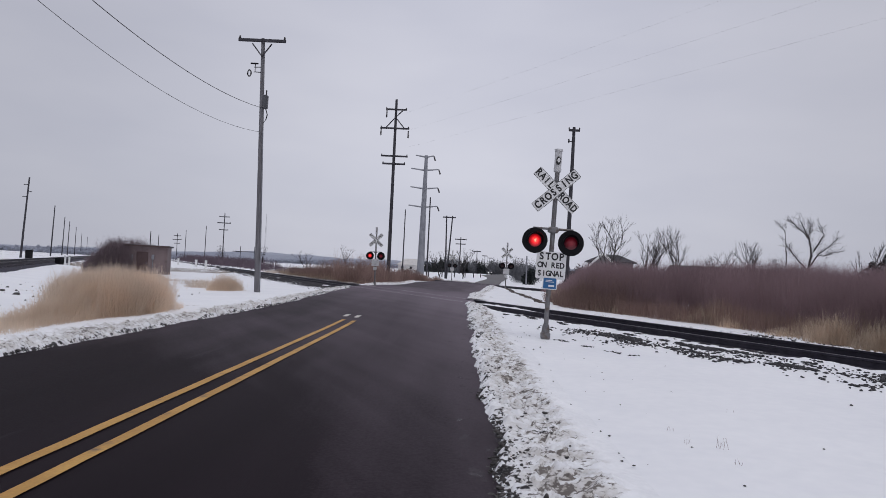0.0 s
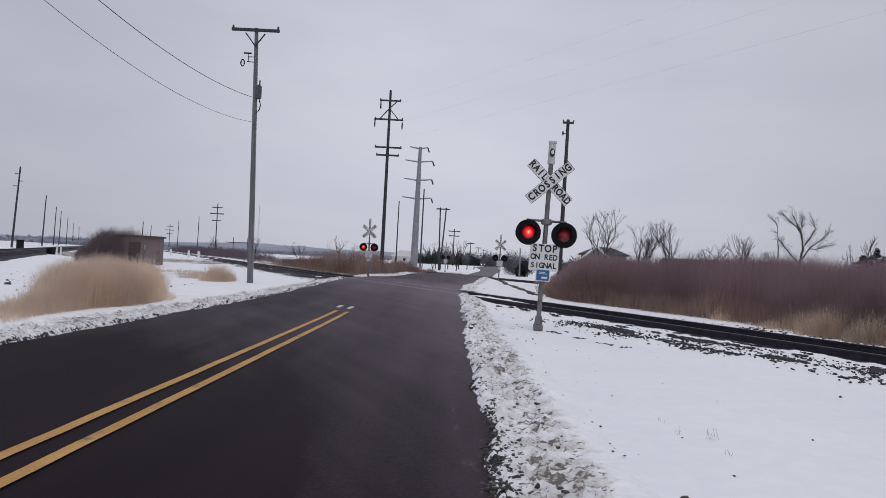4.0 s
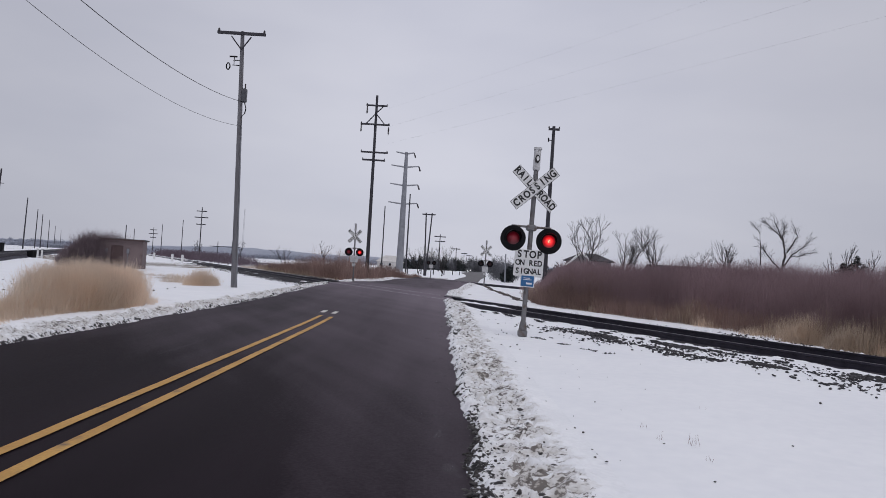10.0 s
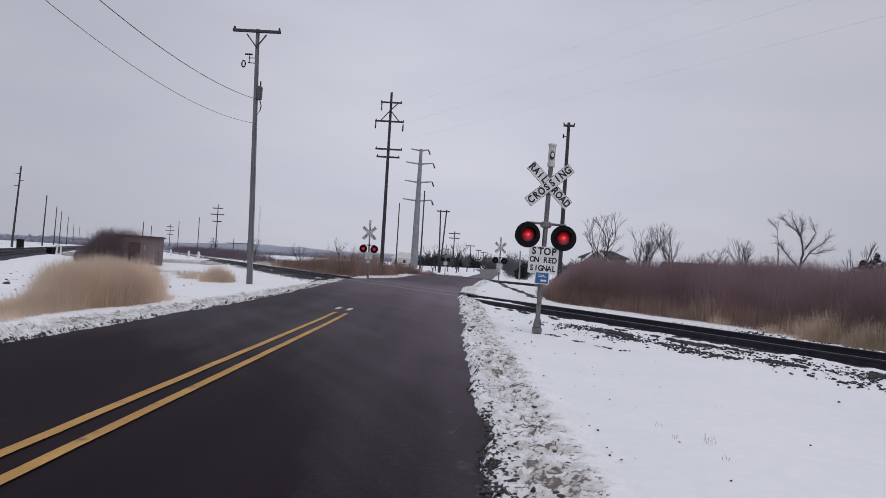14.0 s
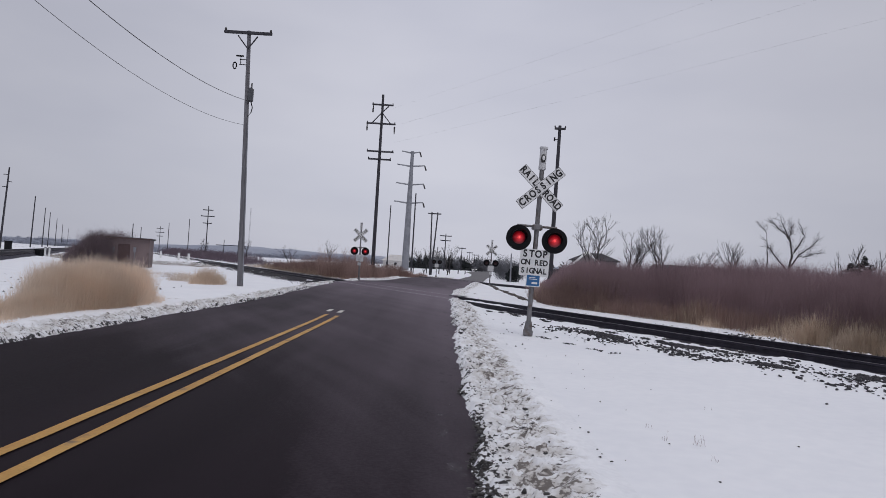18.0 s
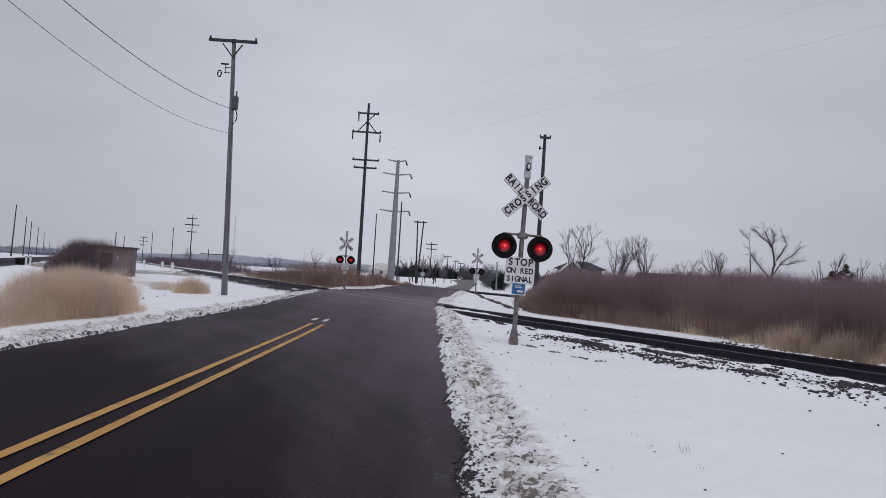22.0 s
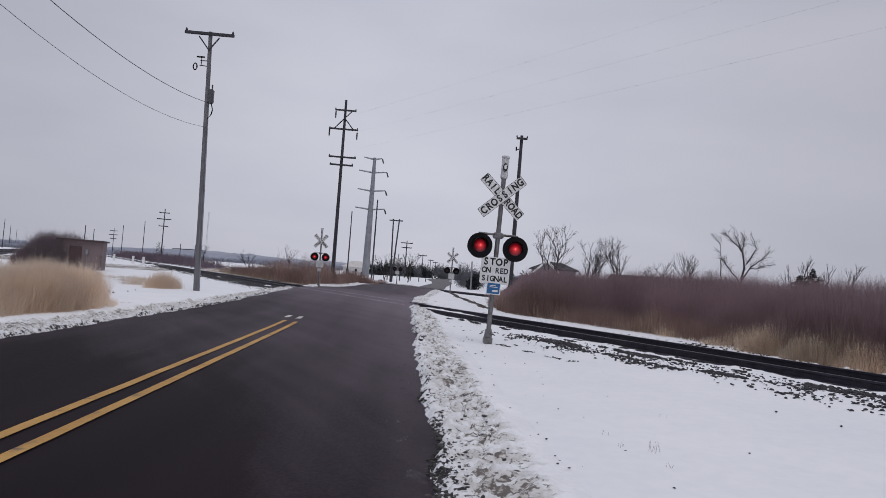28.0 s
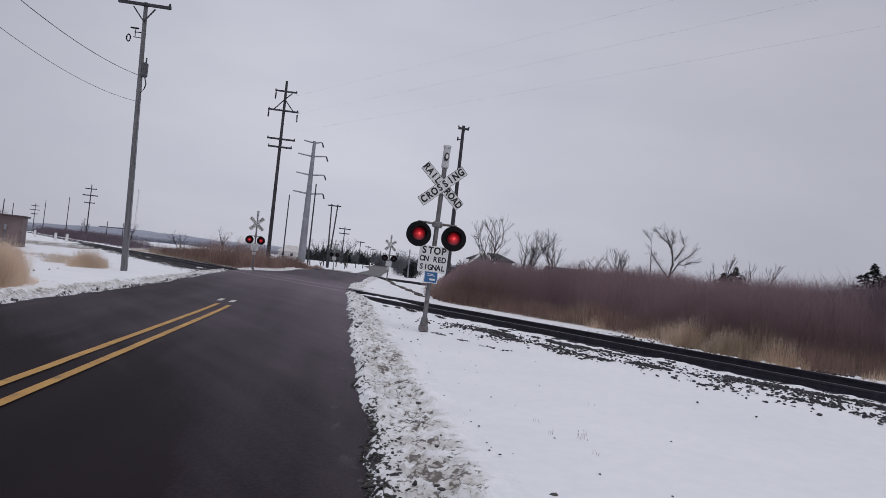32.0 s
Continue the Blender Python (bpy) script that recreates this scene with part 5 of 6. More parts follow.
# ---- grasses, weeds and brush ----
def stems(name, roots, height, width, lean, branches, material, label, category, seed, spread=0.5, low=0.6):
    """Thin tapered ribbons rising from the roots, each with side twigs; one mesh."""
    rng = np.random.default_rng(seed)
    p = np.array(roots)
    n = len(p)
    h = height * p[:, 3] * rng.uniform(low, 1.06, n)
    az = rng.uniform(0, 2 * np.pi, n)
    tilt = np.abs(rng.normal(0, lean, n))
    d = np.stack([np.cos(az) * np.sin(tilt), np.sin(az) * np.sin(tilt), np.cos(tilt)], -1)
    sets = [(p[:, :3], d, h, np.full(n, width))]
    for b in range(branches):
        k = rng.uniform(0.2, 0.9, n)
        start = p[:, :3] + d * (h * k)[:, None]
        a2, t2 = rng.uniform(0, 2 * np.pi, n), np.abs(rng.normal(spread, 0.25, n))
        d2 = np.stack([np.cos(a2) * np.sin(t2), np.sin(a2) * np.sin(t2), np.cos(t2)], -1)
        sets.append((start, d2, h * rng.uniform(0.2, 0.5, n) * (1.15 - 0.7 * k), np.full(n, width * 0.7)))
    V, F, o = [], [], 0
    for start, dd, ll, ww in sets:
        m = len(start)
        face = rng.uniform(0, 2 * np.pi, m)
        side = np.stack([np.cos(face), np.sin(face), np.zeros(m)], -1) * (ww / 2)[:, None]
        bow = np.stack([np.cos(face + 1.3), np.sin(face + 1.3), np.zeros(m)], -1) * (ll * rng.uniform(0, 0.12, m))[:, None]
        mid = start + dd * (ll * 0.55)[:, None] + bow * 0.35
        tip = start + dd * ll[:, None] + bow
        v = np.stack([start - side, start + side, mid - side * 0.75, mid + side * 0.75, tip], 1)
        f = np.array([(0, 1, 3), (0, 3, 2), (2, 3, 4)])[None] + (o + 5 * np.arange(m))[:, None, None]
        V.append(v.reshape(-1, 3))
        F.append(f.reshape(-1, 3))
        o += 5 * m
    return tagged(new(name, soup(name, np.concatenate(V), np.concatenate(F), material)), label, category, kind="stuff")


def band(n, a0, a1, front, depth, seed, hfun, rough=0.6, clip=None):
    """Roots in a strip along the tracks: front(a) is its near edge across them."""
    rng = np.random.default_rng(seed)
    out = []
    while len(out) < n:
        a = rng.uniform(a0, a1)
        s = front(a) + depth * rng.random() ** 1.15 + rough * fnoise(a, 0, 0.5, seed)
        q = along(s, a)
        if clip and not clip(q.x, q.y):
            continue
        out.append((q.x, q.y, ground_height(q.x, q.y) - 0.05, hfun(a, s)))
    return out


def patch(n, cx, cy, rx, ry, seed, hmin=0.55, turn=0.0):
    """Roots in an uneven oval, taller towards its middle."""
    rng = np.random.default_rng(seed)
    out = []
    c, s = math.cos(turn), math.sin(turn)
    while len(out) < n:
        u, v = rng.uniform(-1.2, 1.2, 2)
        r = math.hypot(u, v) * (1 + 0.25 * fnoise(u, v, 2.3, seed))
        if r > 1 or rng.random() < r * r * 0.45:
            continue
        x, y = cx + rx * u * c - ry * v * s, cy + rx * u * s + ry * v * c
        out.append((x, y, ground_height(x, y) - 0.04, hmin + (1 - hmin) * (1 - r * r)))
    return out


def brush_front(a):
    return float(np.interp(a, (0, 9, 11.5, 14.7, 20, 25, 36, 42), (14.3, 14.5, 15.2, 15.9, 16.3, 16.6, 19.0, 23.0)))


# Brush starts right of a sight line from the camera, to fit its view.
def right_of_view_line(x, y):
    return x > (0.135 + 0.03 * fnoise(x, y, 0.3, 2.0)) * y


def brush_top(a, s):
    q = along(s, a)
    return (0.22 + 0.78 * smooth_step(0.125, 0.192, q.x / max(q.y, 1))) * (0.97 + 0.10 * fnoise(a, s, 0.35, 2.0) + 0.06 * fnoise(a, s, 1.3, 7.0)) * (0.72 + 0.28 * smooth_step(0, 2.2, s - brush_front(a)))


stems("brush_thicket", band(23000, 7.5, 46, lambda a: brush_front(a) + 0.9, 7.5, 11, brush_top, clip=right_of_view_line), 2.2, 0.007, 0.2, 7, M_TWIG, "dense thicket of bare purple-brown shrubs behind the track", "shrubs", 21, 0.7, 0.82)
stems("dark_thicket", band(10500, -3, 9.5, lambda a: brush_front(a) + 2.2 + 0.6 * smooth_step(6.5, 9.5, a), 6.2, 19, brush_top, clip=right_of_view_line), 2.2, 0.007, 0.2, 7, M_TWIG_DARK, "dense thicket of darker slate-purple bare shrubs", "shrubs", 29, 0.7, 0.88)
stems("brush_thicket", band(6500, 9.0, 24, lambda a: brush_front(a) + 3.4 + 2.5 * smooth_step(15, 24, a), 4.0, 20, lambda a, s: 1.03 * brush_top(a, s), clip=right_of_view_line), 2.2, 0.007, 0.2, 7, M_TWIG, "dense thicket of bare purple-brown shrubs", "shrubs", 30, 0.7, 0.82)
stems("low_shrubs", band(5600, -3.5, 11.5, lambda a: brush_front(a) + 0.8, 2.2, 27, lambda a, s: 0.62 + 0.25 * smooth_step(0, 2, s - brush_front(a)) + 0.12 * fnoise(a, s, 0.6, 3.0), clip=right_of_view_line), 2.0, 0.007, 0.22, 6, M_TWIG, "dense low purple-brown shrubs before taller ones", "shrubs", 37, 0.65, 0.6)
stems("rust_shrubs", band(4200, 21, 46, lambda a: brush_front(a) + 0.7, 2.6, 17, lambda a, s: 0.85 * brush_top(a, s), clip=right_of_view_line), 2.1, 0.009, 0.2, 5, M_RUST, "rust-brown shrubs at the thicket's end", "shrubs", 34, 0.6, 0.5)
stems("dry_grass_verge", band(12000, -4, 40, lambda a: brush_front(a) + 0.25, 1.5, 12, lambda a, s: max(0.1, 0.36 + 0.2 * smooth_step(-3, 0, a) * (1 - smooth_step(9, 12, a)) + 1.2 * fnoise(a, 0, 0.33, 6.0) + 0.5 * fnoise(a, s, 1.4, 2.0)), clip=right_of_view_line), 0.95, 0.0065, 0.3, 2, M_REED_BROWN, "tan dry grass along the foot of the thicket", "grass", 22, 0.3)
for a, o, ra, hh, count, sd in ((11.2, 0.2, 0.6, 0.9, 900, 84), (9.6, 0.2, 0.75, 0.85, 1100, 85), (8.3, 0.2, 0.7, 0.75, 850, 86), (13.0, 0.3, 0.5, 0.4, 250, 87), (15.2, 0.35, 0.35, 0.5, 150, 88), (6.2, 0.15, 0.4, 0.4, 260, 89)):
    c = along(brush_front(a) + o, a)
    stems("dry_grass_clump", patch(count, c.x, c.y, 0.32, ra, sd, 0.3, math.atan2(-U.x, U.y)), hh, 0.007, 0.42, 2, M_REED_CLUMP, "clump of bright tan dry grass at the thicket's foot", "grass", sd, 0.4, 0.35)
stems("rust_weed_verge", band(14000, -4, 40, lambda a: brush_front(a) + 0.3, 1.7, 15, lambda a, s: (0.75 + 0.5 * fnoise(a, s, 0.6, 3.0)) * (0.5 + 0.5 * smooth_step(3, 8, a)), clip=right_of_view_line), 1.05, 0.009, 0.3, 3, M_RUST, "rust-brown weeds mixed into the thicket's edge", "weeds", 25, 0.4)
# beyond the main track on the far side of the road
def weed_top(a, s):
    return float(np.interp(a, (32, 38, 44, 54, 60, 66, 80), (0.35, 0.62, 0.95, 1.0, 0.8, 0.55, 0.4))) * (0.9 + 0.5 * fnoise(a, s, 0.5, 9.0))


stems("rust_weeds", band(19000, 32, 80, lambda a: MAIN + 2.3 + 0.02 * (a - 33), 11.5, 13, weed_top, 0.9, clip=lambda x, y: x < min(road_centre(y), 0.0) - min(left_half(y), 4.9) - 0.1 - 0.2 * (y > 70)), 2.2, 0.014, 0.26, 4, M_RUST, "rust-brown dead weeds beyond the crossing", "weeds", 23, 0.5, 0.3)
for cx, cy, rx, ry, hh, count, sd in ((-5.3, 73.0, 2.0, 3.0, 1.5, 2600, 81), (-3.9, 75.5, 1.2, 2.0, 0.8, 900, 82), (-2.7, 85.0, 0.9, 1.0, 0.6, 400, 83)):
    stems("rust_weeds", patch(count, cx, cy, rx, ry, sd, 0.35), hh, 0.016, 0.32, 4, M_RUST, "rust-brown dead weeds thinning out beside the road", "weeds", sd, 0.55, 0.35)
stems("dry_grass_far", band(1800, 40, 90, lambda a: MAIN + 2.3, 1.6, 18, lambda a, s: 0.45 + 0.8 * fnoise(a, s, 0.3, 1.0), 0.8, clip=lambda x, y: x < min(road_centre(y), 0.0) - left_half(y) - 0.45), 0.9, 0.015, 0.3, 1, M_REED_BROWN, "tan dry grass along the far side of the track", "grass", 26, 0.4, 0.4)
stems("trackside_brush", band(11000, 70, 260, lambda a: MAIN + 3.2, 10.0, 14, lambda a, s: (0.42 + 0.6 * smooth_step(95, 150, a)) * (1 + 0.5 * fnoise(a, s, 0.12, 4.0)), 2.0, clip=lambda x, y: y > 130 or fnoise(x, y, 0.16, 3.0) > -0.1), 2.0, 0.035, 0.3, 5, M_TWIG_DARK, "low dark brush along the far track", "shrubs", 24, 0.6, 0.3)


stems("tall_dry_grass", patch(17000, -8.05, 16.0, 0.8, 2.5, 31, 0.74, 0.14), 1.16, 0.006, 0.3, 2, M_REED, "stand of tall pale tan dry grass beside the road", "grass", 41, 0.35)
stems("tall_dry_grass", patch(3600, -7.5, 16.6, 0.48, 1.7, 91, 0.6, 0.12), 1.15, 0.006, 0.32, 2, M_REED, "stand of tall pale tan dry grass beside the road", "grass", 92, 0.4)
stems("dry_grass_fringe", patch(3800, -7.6, 13.0, 0.5, 2.0, 38, 0.4, 0.1), 0.5, 0.007, 0.32, 1, M_REED, "pale dry grass sloping down to the road's edge", "grass", 48, 0.35)
stems("dry_grass_fringe", patch(3800, -7.75, 14.5, 0.62, 1.9, 52, 0.6, 0.12), 0.9, 0.006, 0.36, 2, M_REED, "pale dry grass sloping down to the road's edge", "grass", 58, 0.4)
stems("dry_grass_fringe", patch(1100, -7.6, 17.6, 0.5, 1.0, 53, 0.3, 0.1), 0.6, 0.006, 0.5, 2, M_REED, "thin straggling dry grass at the stand's edge", "grass", 59, 0.5)
stems("dry_grass_fringe", patch(1500, -7.3, 10.8, 0.5, 1.6, 32, 0.3, 0.1), 0.28, 0.007, 0.35, 1, M_REED, "short pale dry grass at the road's edge", "grass", 42, 0.35)
stems("dry_grass_fringe", patch(1500, -9.3, 20.6, 0.6, 1.3, 37, 0.4, 0.3), 0.55, 0.008, 0.35, 1, M_REED, "thin dry grass behind the tall stand", "grass", 49, 0.35)
stems("dry_grass_tuft", patch(2200, -9.95, 29.6, 0.7, 1.1, 33, 0.25), 0.9, 0.008, 0.55, 2, M_REED, "tuft of tan dry grass in snow by the pole", "grass", 43, 0.35)
stems("dry_grass_tuft", patch(420, -11.5, 31.0, 0.7, 0.6, 34, 0.35), 0.55, 0.009, 0.5, 2, M_REED, "low tuft of tan dry grass in snow", "grass", 44, 0.35)
for cx, cy, rx, ry, count, hh, sd in ((-13.3, 30.0, 0.8, 1.2, 420, 0.4, 61), (-12.6, 34.5, 1.5, 0.7, 420, 0.35, 62), (-14.6, 37.5, 1.8, 0.6, 380, 0.3, 63)):
    stems("dry_grass_straggle", patch(count, cx, cy, rx, ry, sd, 0.3), hh, 0.01, 0.6, 2, M_REED_BROWN, "thin brown grass showing through the snow", "grass", sd + 9, 0.5)
stems("grass_by_shed", patch(700, -16.0, 36.0, 0.7, 1.0, 35, 0.6), 0.6, 0.012, 0.4, 1, M_REED_BROWN, "dry grass in front of the shed", "grass", 45, 0.35)
for k, (cx, cy, rx, ry, hh, count) in enumerate(((-23.75, 47.7, 1.0, 1.2, 2.6, 5200), (-24.6, 46.9, 0.8, 1.0, 1.5, 2400), (-24.2, 51.6, 1.5, 1.0, 2.75, 3600))):
    stems("bare_shrub", patch(count, cx, cy, rx, ry, 36 + 20 * k, 0.55), hh, 0.013, 0.34, 7, M_TWIG_SHRUB, "rounded bare slate-purple shrub against the shed", "shrub", 46 + 20 * k, 0.7)
rng = np.random.default_rng(77)
sprigs = [(x + rng.normal(0, 0.025), y + rng.normal(0, 0.03), 0.05, h * rng.uniform(0.7, 1.1)) for x, y, h, count in ((1.98, 6.33, 0.6, 3), (1.98, 5.86, 0.75, 4), (2.22, 5.76, 1.1, 8), (2.16, 5.26, 0.6, 3), (2.9, 7.4, 0.6, 2)) for k in range(count)]
stems("grass_sprigs", sprigs, 0.11, 0.0035, 0.35, 2, M_TWIG, "thin weed sprigs poking through snow", "weeds", 47)
# dead leaves and clods on the snow and bank
clods = []
for k in range(420):
    y = 2.0 + 22 * rng.random() ** 1.6
    x = ROAD_R + 0.06 + abs(rng.normal(0, 0.14)) if rng.random() < 0.5 else ROAD_R + rng.uniform(0.05, 1.2)
    if fnoise(x, y, 1.6, 5.0) < -0.1:
        continue
    clods.append((x, y, road_height(ROAD_R, y) + 0.055 + 0.03 * rng.random(), rng.uniform(0.006, 0.022)))
for k in range(260):
    y = 2.2 + 5.5 * rng.random() ** 1.2
    x = ROAD_R + 0.05 + abs(rng.normal(0, 0.08))
    if fnoise(x, y, 1.9, 11.0) > -0.15:
        clods.append((x, y, road_height(ROAD_R, y) + 0.03 + 0.03 * rng.random(), rng.uniform(0.01, 0.032)))
for k in range(800):
    y = 2.2 + 9 * rng.random() ** 1.3
    x = ROAD_R + 0.03 + abs(rng.normal(0, 0.11))
    if fnoise(x * 0.7, y, 2.6, 4.0) > 0.08:
        clods.append((x, y, road_height(ROAD_R, y) + 0.03 + 0.045 * rng.random(), rng.uniform(0.005, 0.019)))
for k in range(16):
    y = 2.6 + 6 * rng.random() ** 1.4
    clods.append((ROAD_R + rng.uniform(0.35, 0.85), y, road_height(ROAD_R, y) + 0.085, rng.uniform(0.012, 0.026)))
for k in range(26):
    y = 3 + 20 * rng.random()
    x = ROAD_R + 1.2 + abs(rng.normal(0, 0.8))
    clods.append((x, y, ground_height(x, y) + 0.004, rng.uniform(0.005, 0.012)))
# Left bank: dark clods also stand in for shaded gaps at its foot.
for k in range(1500):
    y = 5 + 33 * rng.random()
    x = ROAD_L + 0.03 - abs(rng.normal(0, 0.13))
    if fnoise(x * 2, y, 0.8, 6.0) > 0.02:
        clods.append((x, y, road_height(ROAD_L, y) + 0.01 + 0.035 * rng.random(), 0.008 + 0.03 * rng.random() ** 3))
for x, y in ((4.55, 8.1), (4.9, 7.4), (-12.5, 19.5), (-13.6, 20.5), (-14.5, 18.0), (-16, 22)):
    clods.append((x, y, ground_height(x, y) + 0.01, 0.018 if x > 0 else 0.09))
for k in range(110):
    x, y = rng.uniform(-17, -9.2), rng.uniform(15, 27)
    clods.append((x, y, ground_height(x, y) + 0.01, rng.uniform(0.02, 0.075) * rng.random() ** 0.5))
for x, y, size in ((0.9, 6.8, 0.045), (0.94, 5.54, 0.022), (1.01, 4.41, 0.03), (0.97, 4.59, 0.022), (1.26, 5.16, 0.018), (1.32, 5.05, 0.022), (1.23, 7.3, 0.014), (1.3, 6.12, 0.016), (1.34, 5.96, 0.018), (1.11, 7.97, 0.018), (1.26, 8.85, 0.016), (2.11, 11.44, 0.018), (1.16, 4.61, 0.013), (1.29, 5.39, 0.012)):
    clods.append((x, y, max(ground_height(x, y), 0.05) + 0.015, size * 0.75))
scatter("snow_clods", clods, M_CHUNK, "dark dirt and ice clods in ploughed snow", "clods")


# ---- trees ----
def bare_tree(base, height, seed, spread, label, levels=5, trunks=1, lean=0.0, limbs=()):
    """Trunk, limbs and twigs by forking; the trunk and the crown of twigs are two meshes."""
    rng = random.Random(seed)
    trunk, crown = Shape(), Shape()
    def grow(p, d, length, r, lv):
        bend = Vector((rng.uniform(-1, 1), rng.uniform(-1, 1), rng.uniform(-0.1, 0.5))) * length * 0.10
        q = p + d * length
        mid = (p + q) / 2 + bend
        (trunk if lv >= levels - 1 else crown).tube([p, mid, q], [r, r * 0.82, r * 0.6], 6 if lv >= levels - 1 else (4 if lv > 1 else 3), caps=False)
        if lv == 0:
            return
        for k in range(2 if lv > 2 else 3):
            side = Vector((rng.uniform(-1, 1), rng.uniform(-1, 1), rng.uniform(-0.05, 0.55))) * spread
            grow(q, (d + side).normalized(), length * rng.uniform(0.6, 0.85), r * rng.uniform(0.5, 0.62), lv - 1)
        for k in range(2 if lv < levels else 1):
            side = Vector((rng.uniform(-1, 1), rng.uniform(-1, 1), rng.uniform(0.0, 0.5))) * spread * 1.4
            at = mid + (q - mid) * rng.uniform(-0.3, 0.8)
            grow(at, (d + side).normalized(), length * rng.uniform(0.4, 0.65), r * rng.uniform(0.3, 0.45), max(lv - 2, 0))
    t = thing("tree", label, "tree", Matrix.Translation(base), "bare trees")
    for dx, dy, part_of in limbs:
        grow(Vector((0, 0, -0.2)), Vector((dx, dy, 1)).normalized(), height * part_of, height * 0.021, levels)
    for k in range(0 if limbs else trunks):
        a = rng.uniform(0, 6.28)
        d = Vector((0.28 * math.cos(a) * (trunks > 1) + lean, 0.28 * math.sin(a) * (trunks > 1), 1)).normalized()
        grow(Vector((0.15 * k, 0, -0.2)), d, height * 0.30, height * 0.019, levels)
    k = height / max(v[2] for v in crown.v)
    for sh in (trunk, crown):
        sh.v = [(x * k, y * k, z * k) for x, y, z in sh.v]
    part("trunk", trunk, M_BARK, t)
    part("crown", crown, M_BARK, t, "bare twigs")
    return t


for x, y, hh, sd, sp, tr in ((15.0, 70, 7.9, 1, 0.55, 2), (18.4, 71, 6.6, 2, 0.5, 2), (20.3, 73, 5.8, 3, 0.5, 2), (22.0, 70, 7.0, 4, 0.5, 2), (29.5, 70, 5.9, 5, 0.42, 3), (25.8, 70, 4.8, 6, 0.45, 3), (31.6, 70, 4.4, 16, 0.45, 1), (-19.7, 120, 5.0, 10, 0.5, 1), (-37, 130, 4.2, 11, 0.6, 2), (-28, 126, 3.8, 12, 0.6, 2), (-52, 150, 4.5, 13, 0.6, 2), (0.6, 118, 5.4, 14, 0.5, 2), (-3.4, 122, 5.2, 15, 0.5, 2)):
    bare_tree((x, y, 0), hh, sd, sp, "bare leafless grey-brown tree" if y < 100 else "small bare tree in a snowy field", 5, tr)
def wide_tree(base, limbs, seed, label, twigs):
    """A bare tree of drawn limbs: each a run of (sideways, deep, up) and its thickness at the foot; twigs sprout along the outer limbs."""
    rng = random.Random(seed)
    t = thing("tree", label, "tree", Matrix.Translation(base), "bare trees")
    crown = Shape()
    for k, (run, r) in enumerate(limbs):
        pts = [Vector((x * 0.9, y, z if z < 2.5 else 2.5 + (z - 2.5) * 0.88)) for x, y, z in run]
        fine = []
        for a, b in zip(pts, pts[1:]):
            for q in range(4):
                fine.append(a.lerp(b, q / 4) + Vector((rng.uniform(-1, 1), rng.uniform(-1, 1), rng.uniform(-1, 1))) * 0.03 * (k > 0))
        fine.append(pts[-1])
        radii = [0.9 * r * (1 - 0.72 * i / (len(fine) - 1)) for i in range(len(fine))]
        part("trunk" if k == 0 else "limb", Shape().tube(fine, radii, 6), M_BARK, t)
        if k == 0:
            continue
        for q in range(twigs):
            i = rng.randrange(len(fine) // 4, len(fine))
            d = (fine[min(i + 1, len(fine) - 1)] - fine[max(i - 1, 0)]).normalized()
            p = fine[i]
            for step in range(2):
                d = (d + Vector((rng.uniform(-1, 1), rng.uniform(-1, 1), rng.uniform(-0.3, 0.6))) * 0.9).normalized()
                e = p + d * rng.uniform(0.12, 0.34)
                crown.tube([p, (p + e) / 2 + Vector((rng.uniform(-1, 1), 0, rng.uniform(-1, 1))) * 0.03, e], [0.008, 0.0065, 0.0045], 3, caps=False)
                for side in range(2):
                    f = (d + Vector((rng.uniform(-1, 1), rng.uniform(-1, 1), rng.uniform(-0.4, 0.6))) * 0.8).normalized()
                    g = p.lerp(e, rng.uniform(0.3, 0.9))
                    crown.tube([g, g + f * rng.uniform(0.1, 0.3)], [0.0045, 0.003], 3, caps=False)
                p = e
    part("crown", crown, M_BARK, t, "bare twigs")


wide_tree((22.29, 45, 0), (
    (((0, 0, -0.2), (0.03, 0, 1.3), (0.0, 0, 2.6)), 0.13),
    (((0.0, 0, 2.45), (-0.45, 0.2, 3.05), (-1.0, 0.35, 3.8), (-1.35, 0.4, 4.25)), 0.065),
    (((0.0, 0, 2.5), (0.14, -0.1, 3.6), (-0.05, -0.15, 4.75), (-0.4, -0.2, 5.4), (-0.78, -0.2, 6.05)), 0.08),
    (((-0.05, -0.15, 4.7), (-0.55, -0.4, 5.15), (-1.05, -0.5, 5.5), (-1.55, -0.5, 5.95)), 0.05),
    (((-0.1, -0.15, 4.9), (0.1, 0.1, 5.4), (0.2, 0.2, 5.95)), 0.04),
    (((0.02, 0, 2.6), (0.3, 0.2, 3.7), (0.85, 0.3, 4.55), (1.25, 0.4, 5.2), (1.05, 0.5, 5.9)), 0.07),
    (((0.1, 0, 2.85), (0.6, -0.3, 3.8), (1.2, -0.5, 4.3), (1.65, -0.6, 4.95)), 0.06),
    (((0.55, -0.2, 3.6), (1.3, 0.1, 3.7), (2.25, 0.2, 4.0)), 0.035)), 3, "wide bare leafless tree forking low behind the thicket", 30)
wide_tree((21.05, 45.4, 0), ((((0, 0, -0.2), (0.02, 0, 1.5), (0.0, 0, 3.0)), 0.06), (((0, 0, 2.9), (0.02, 0.05, 4.0), (-0.1, 0, 5.3)), 0.045), (((-0.1, 0, 5.2), (-0.2, 0, 5.45), (-0.55, 0, 5.75)), 0.03)), 5, "thin bare leafless tree beside a wider one", 12)
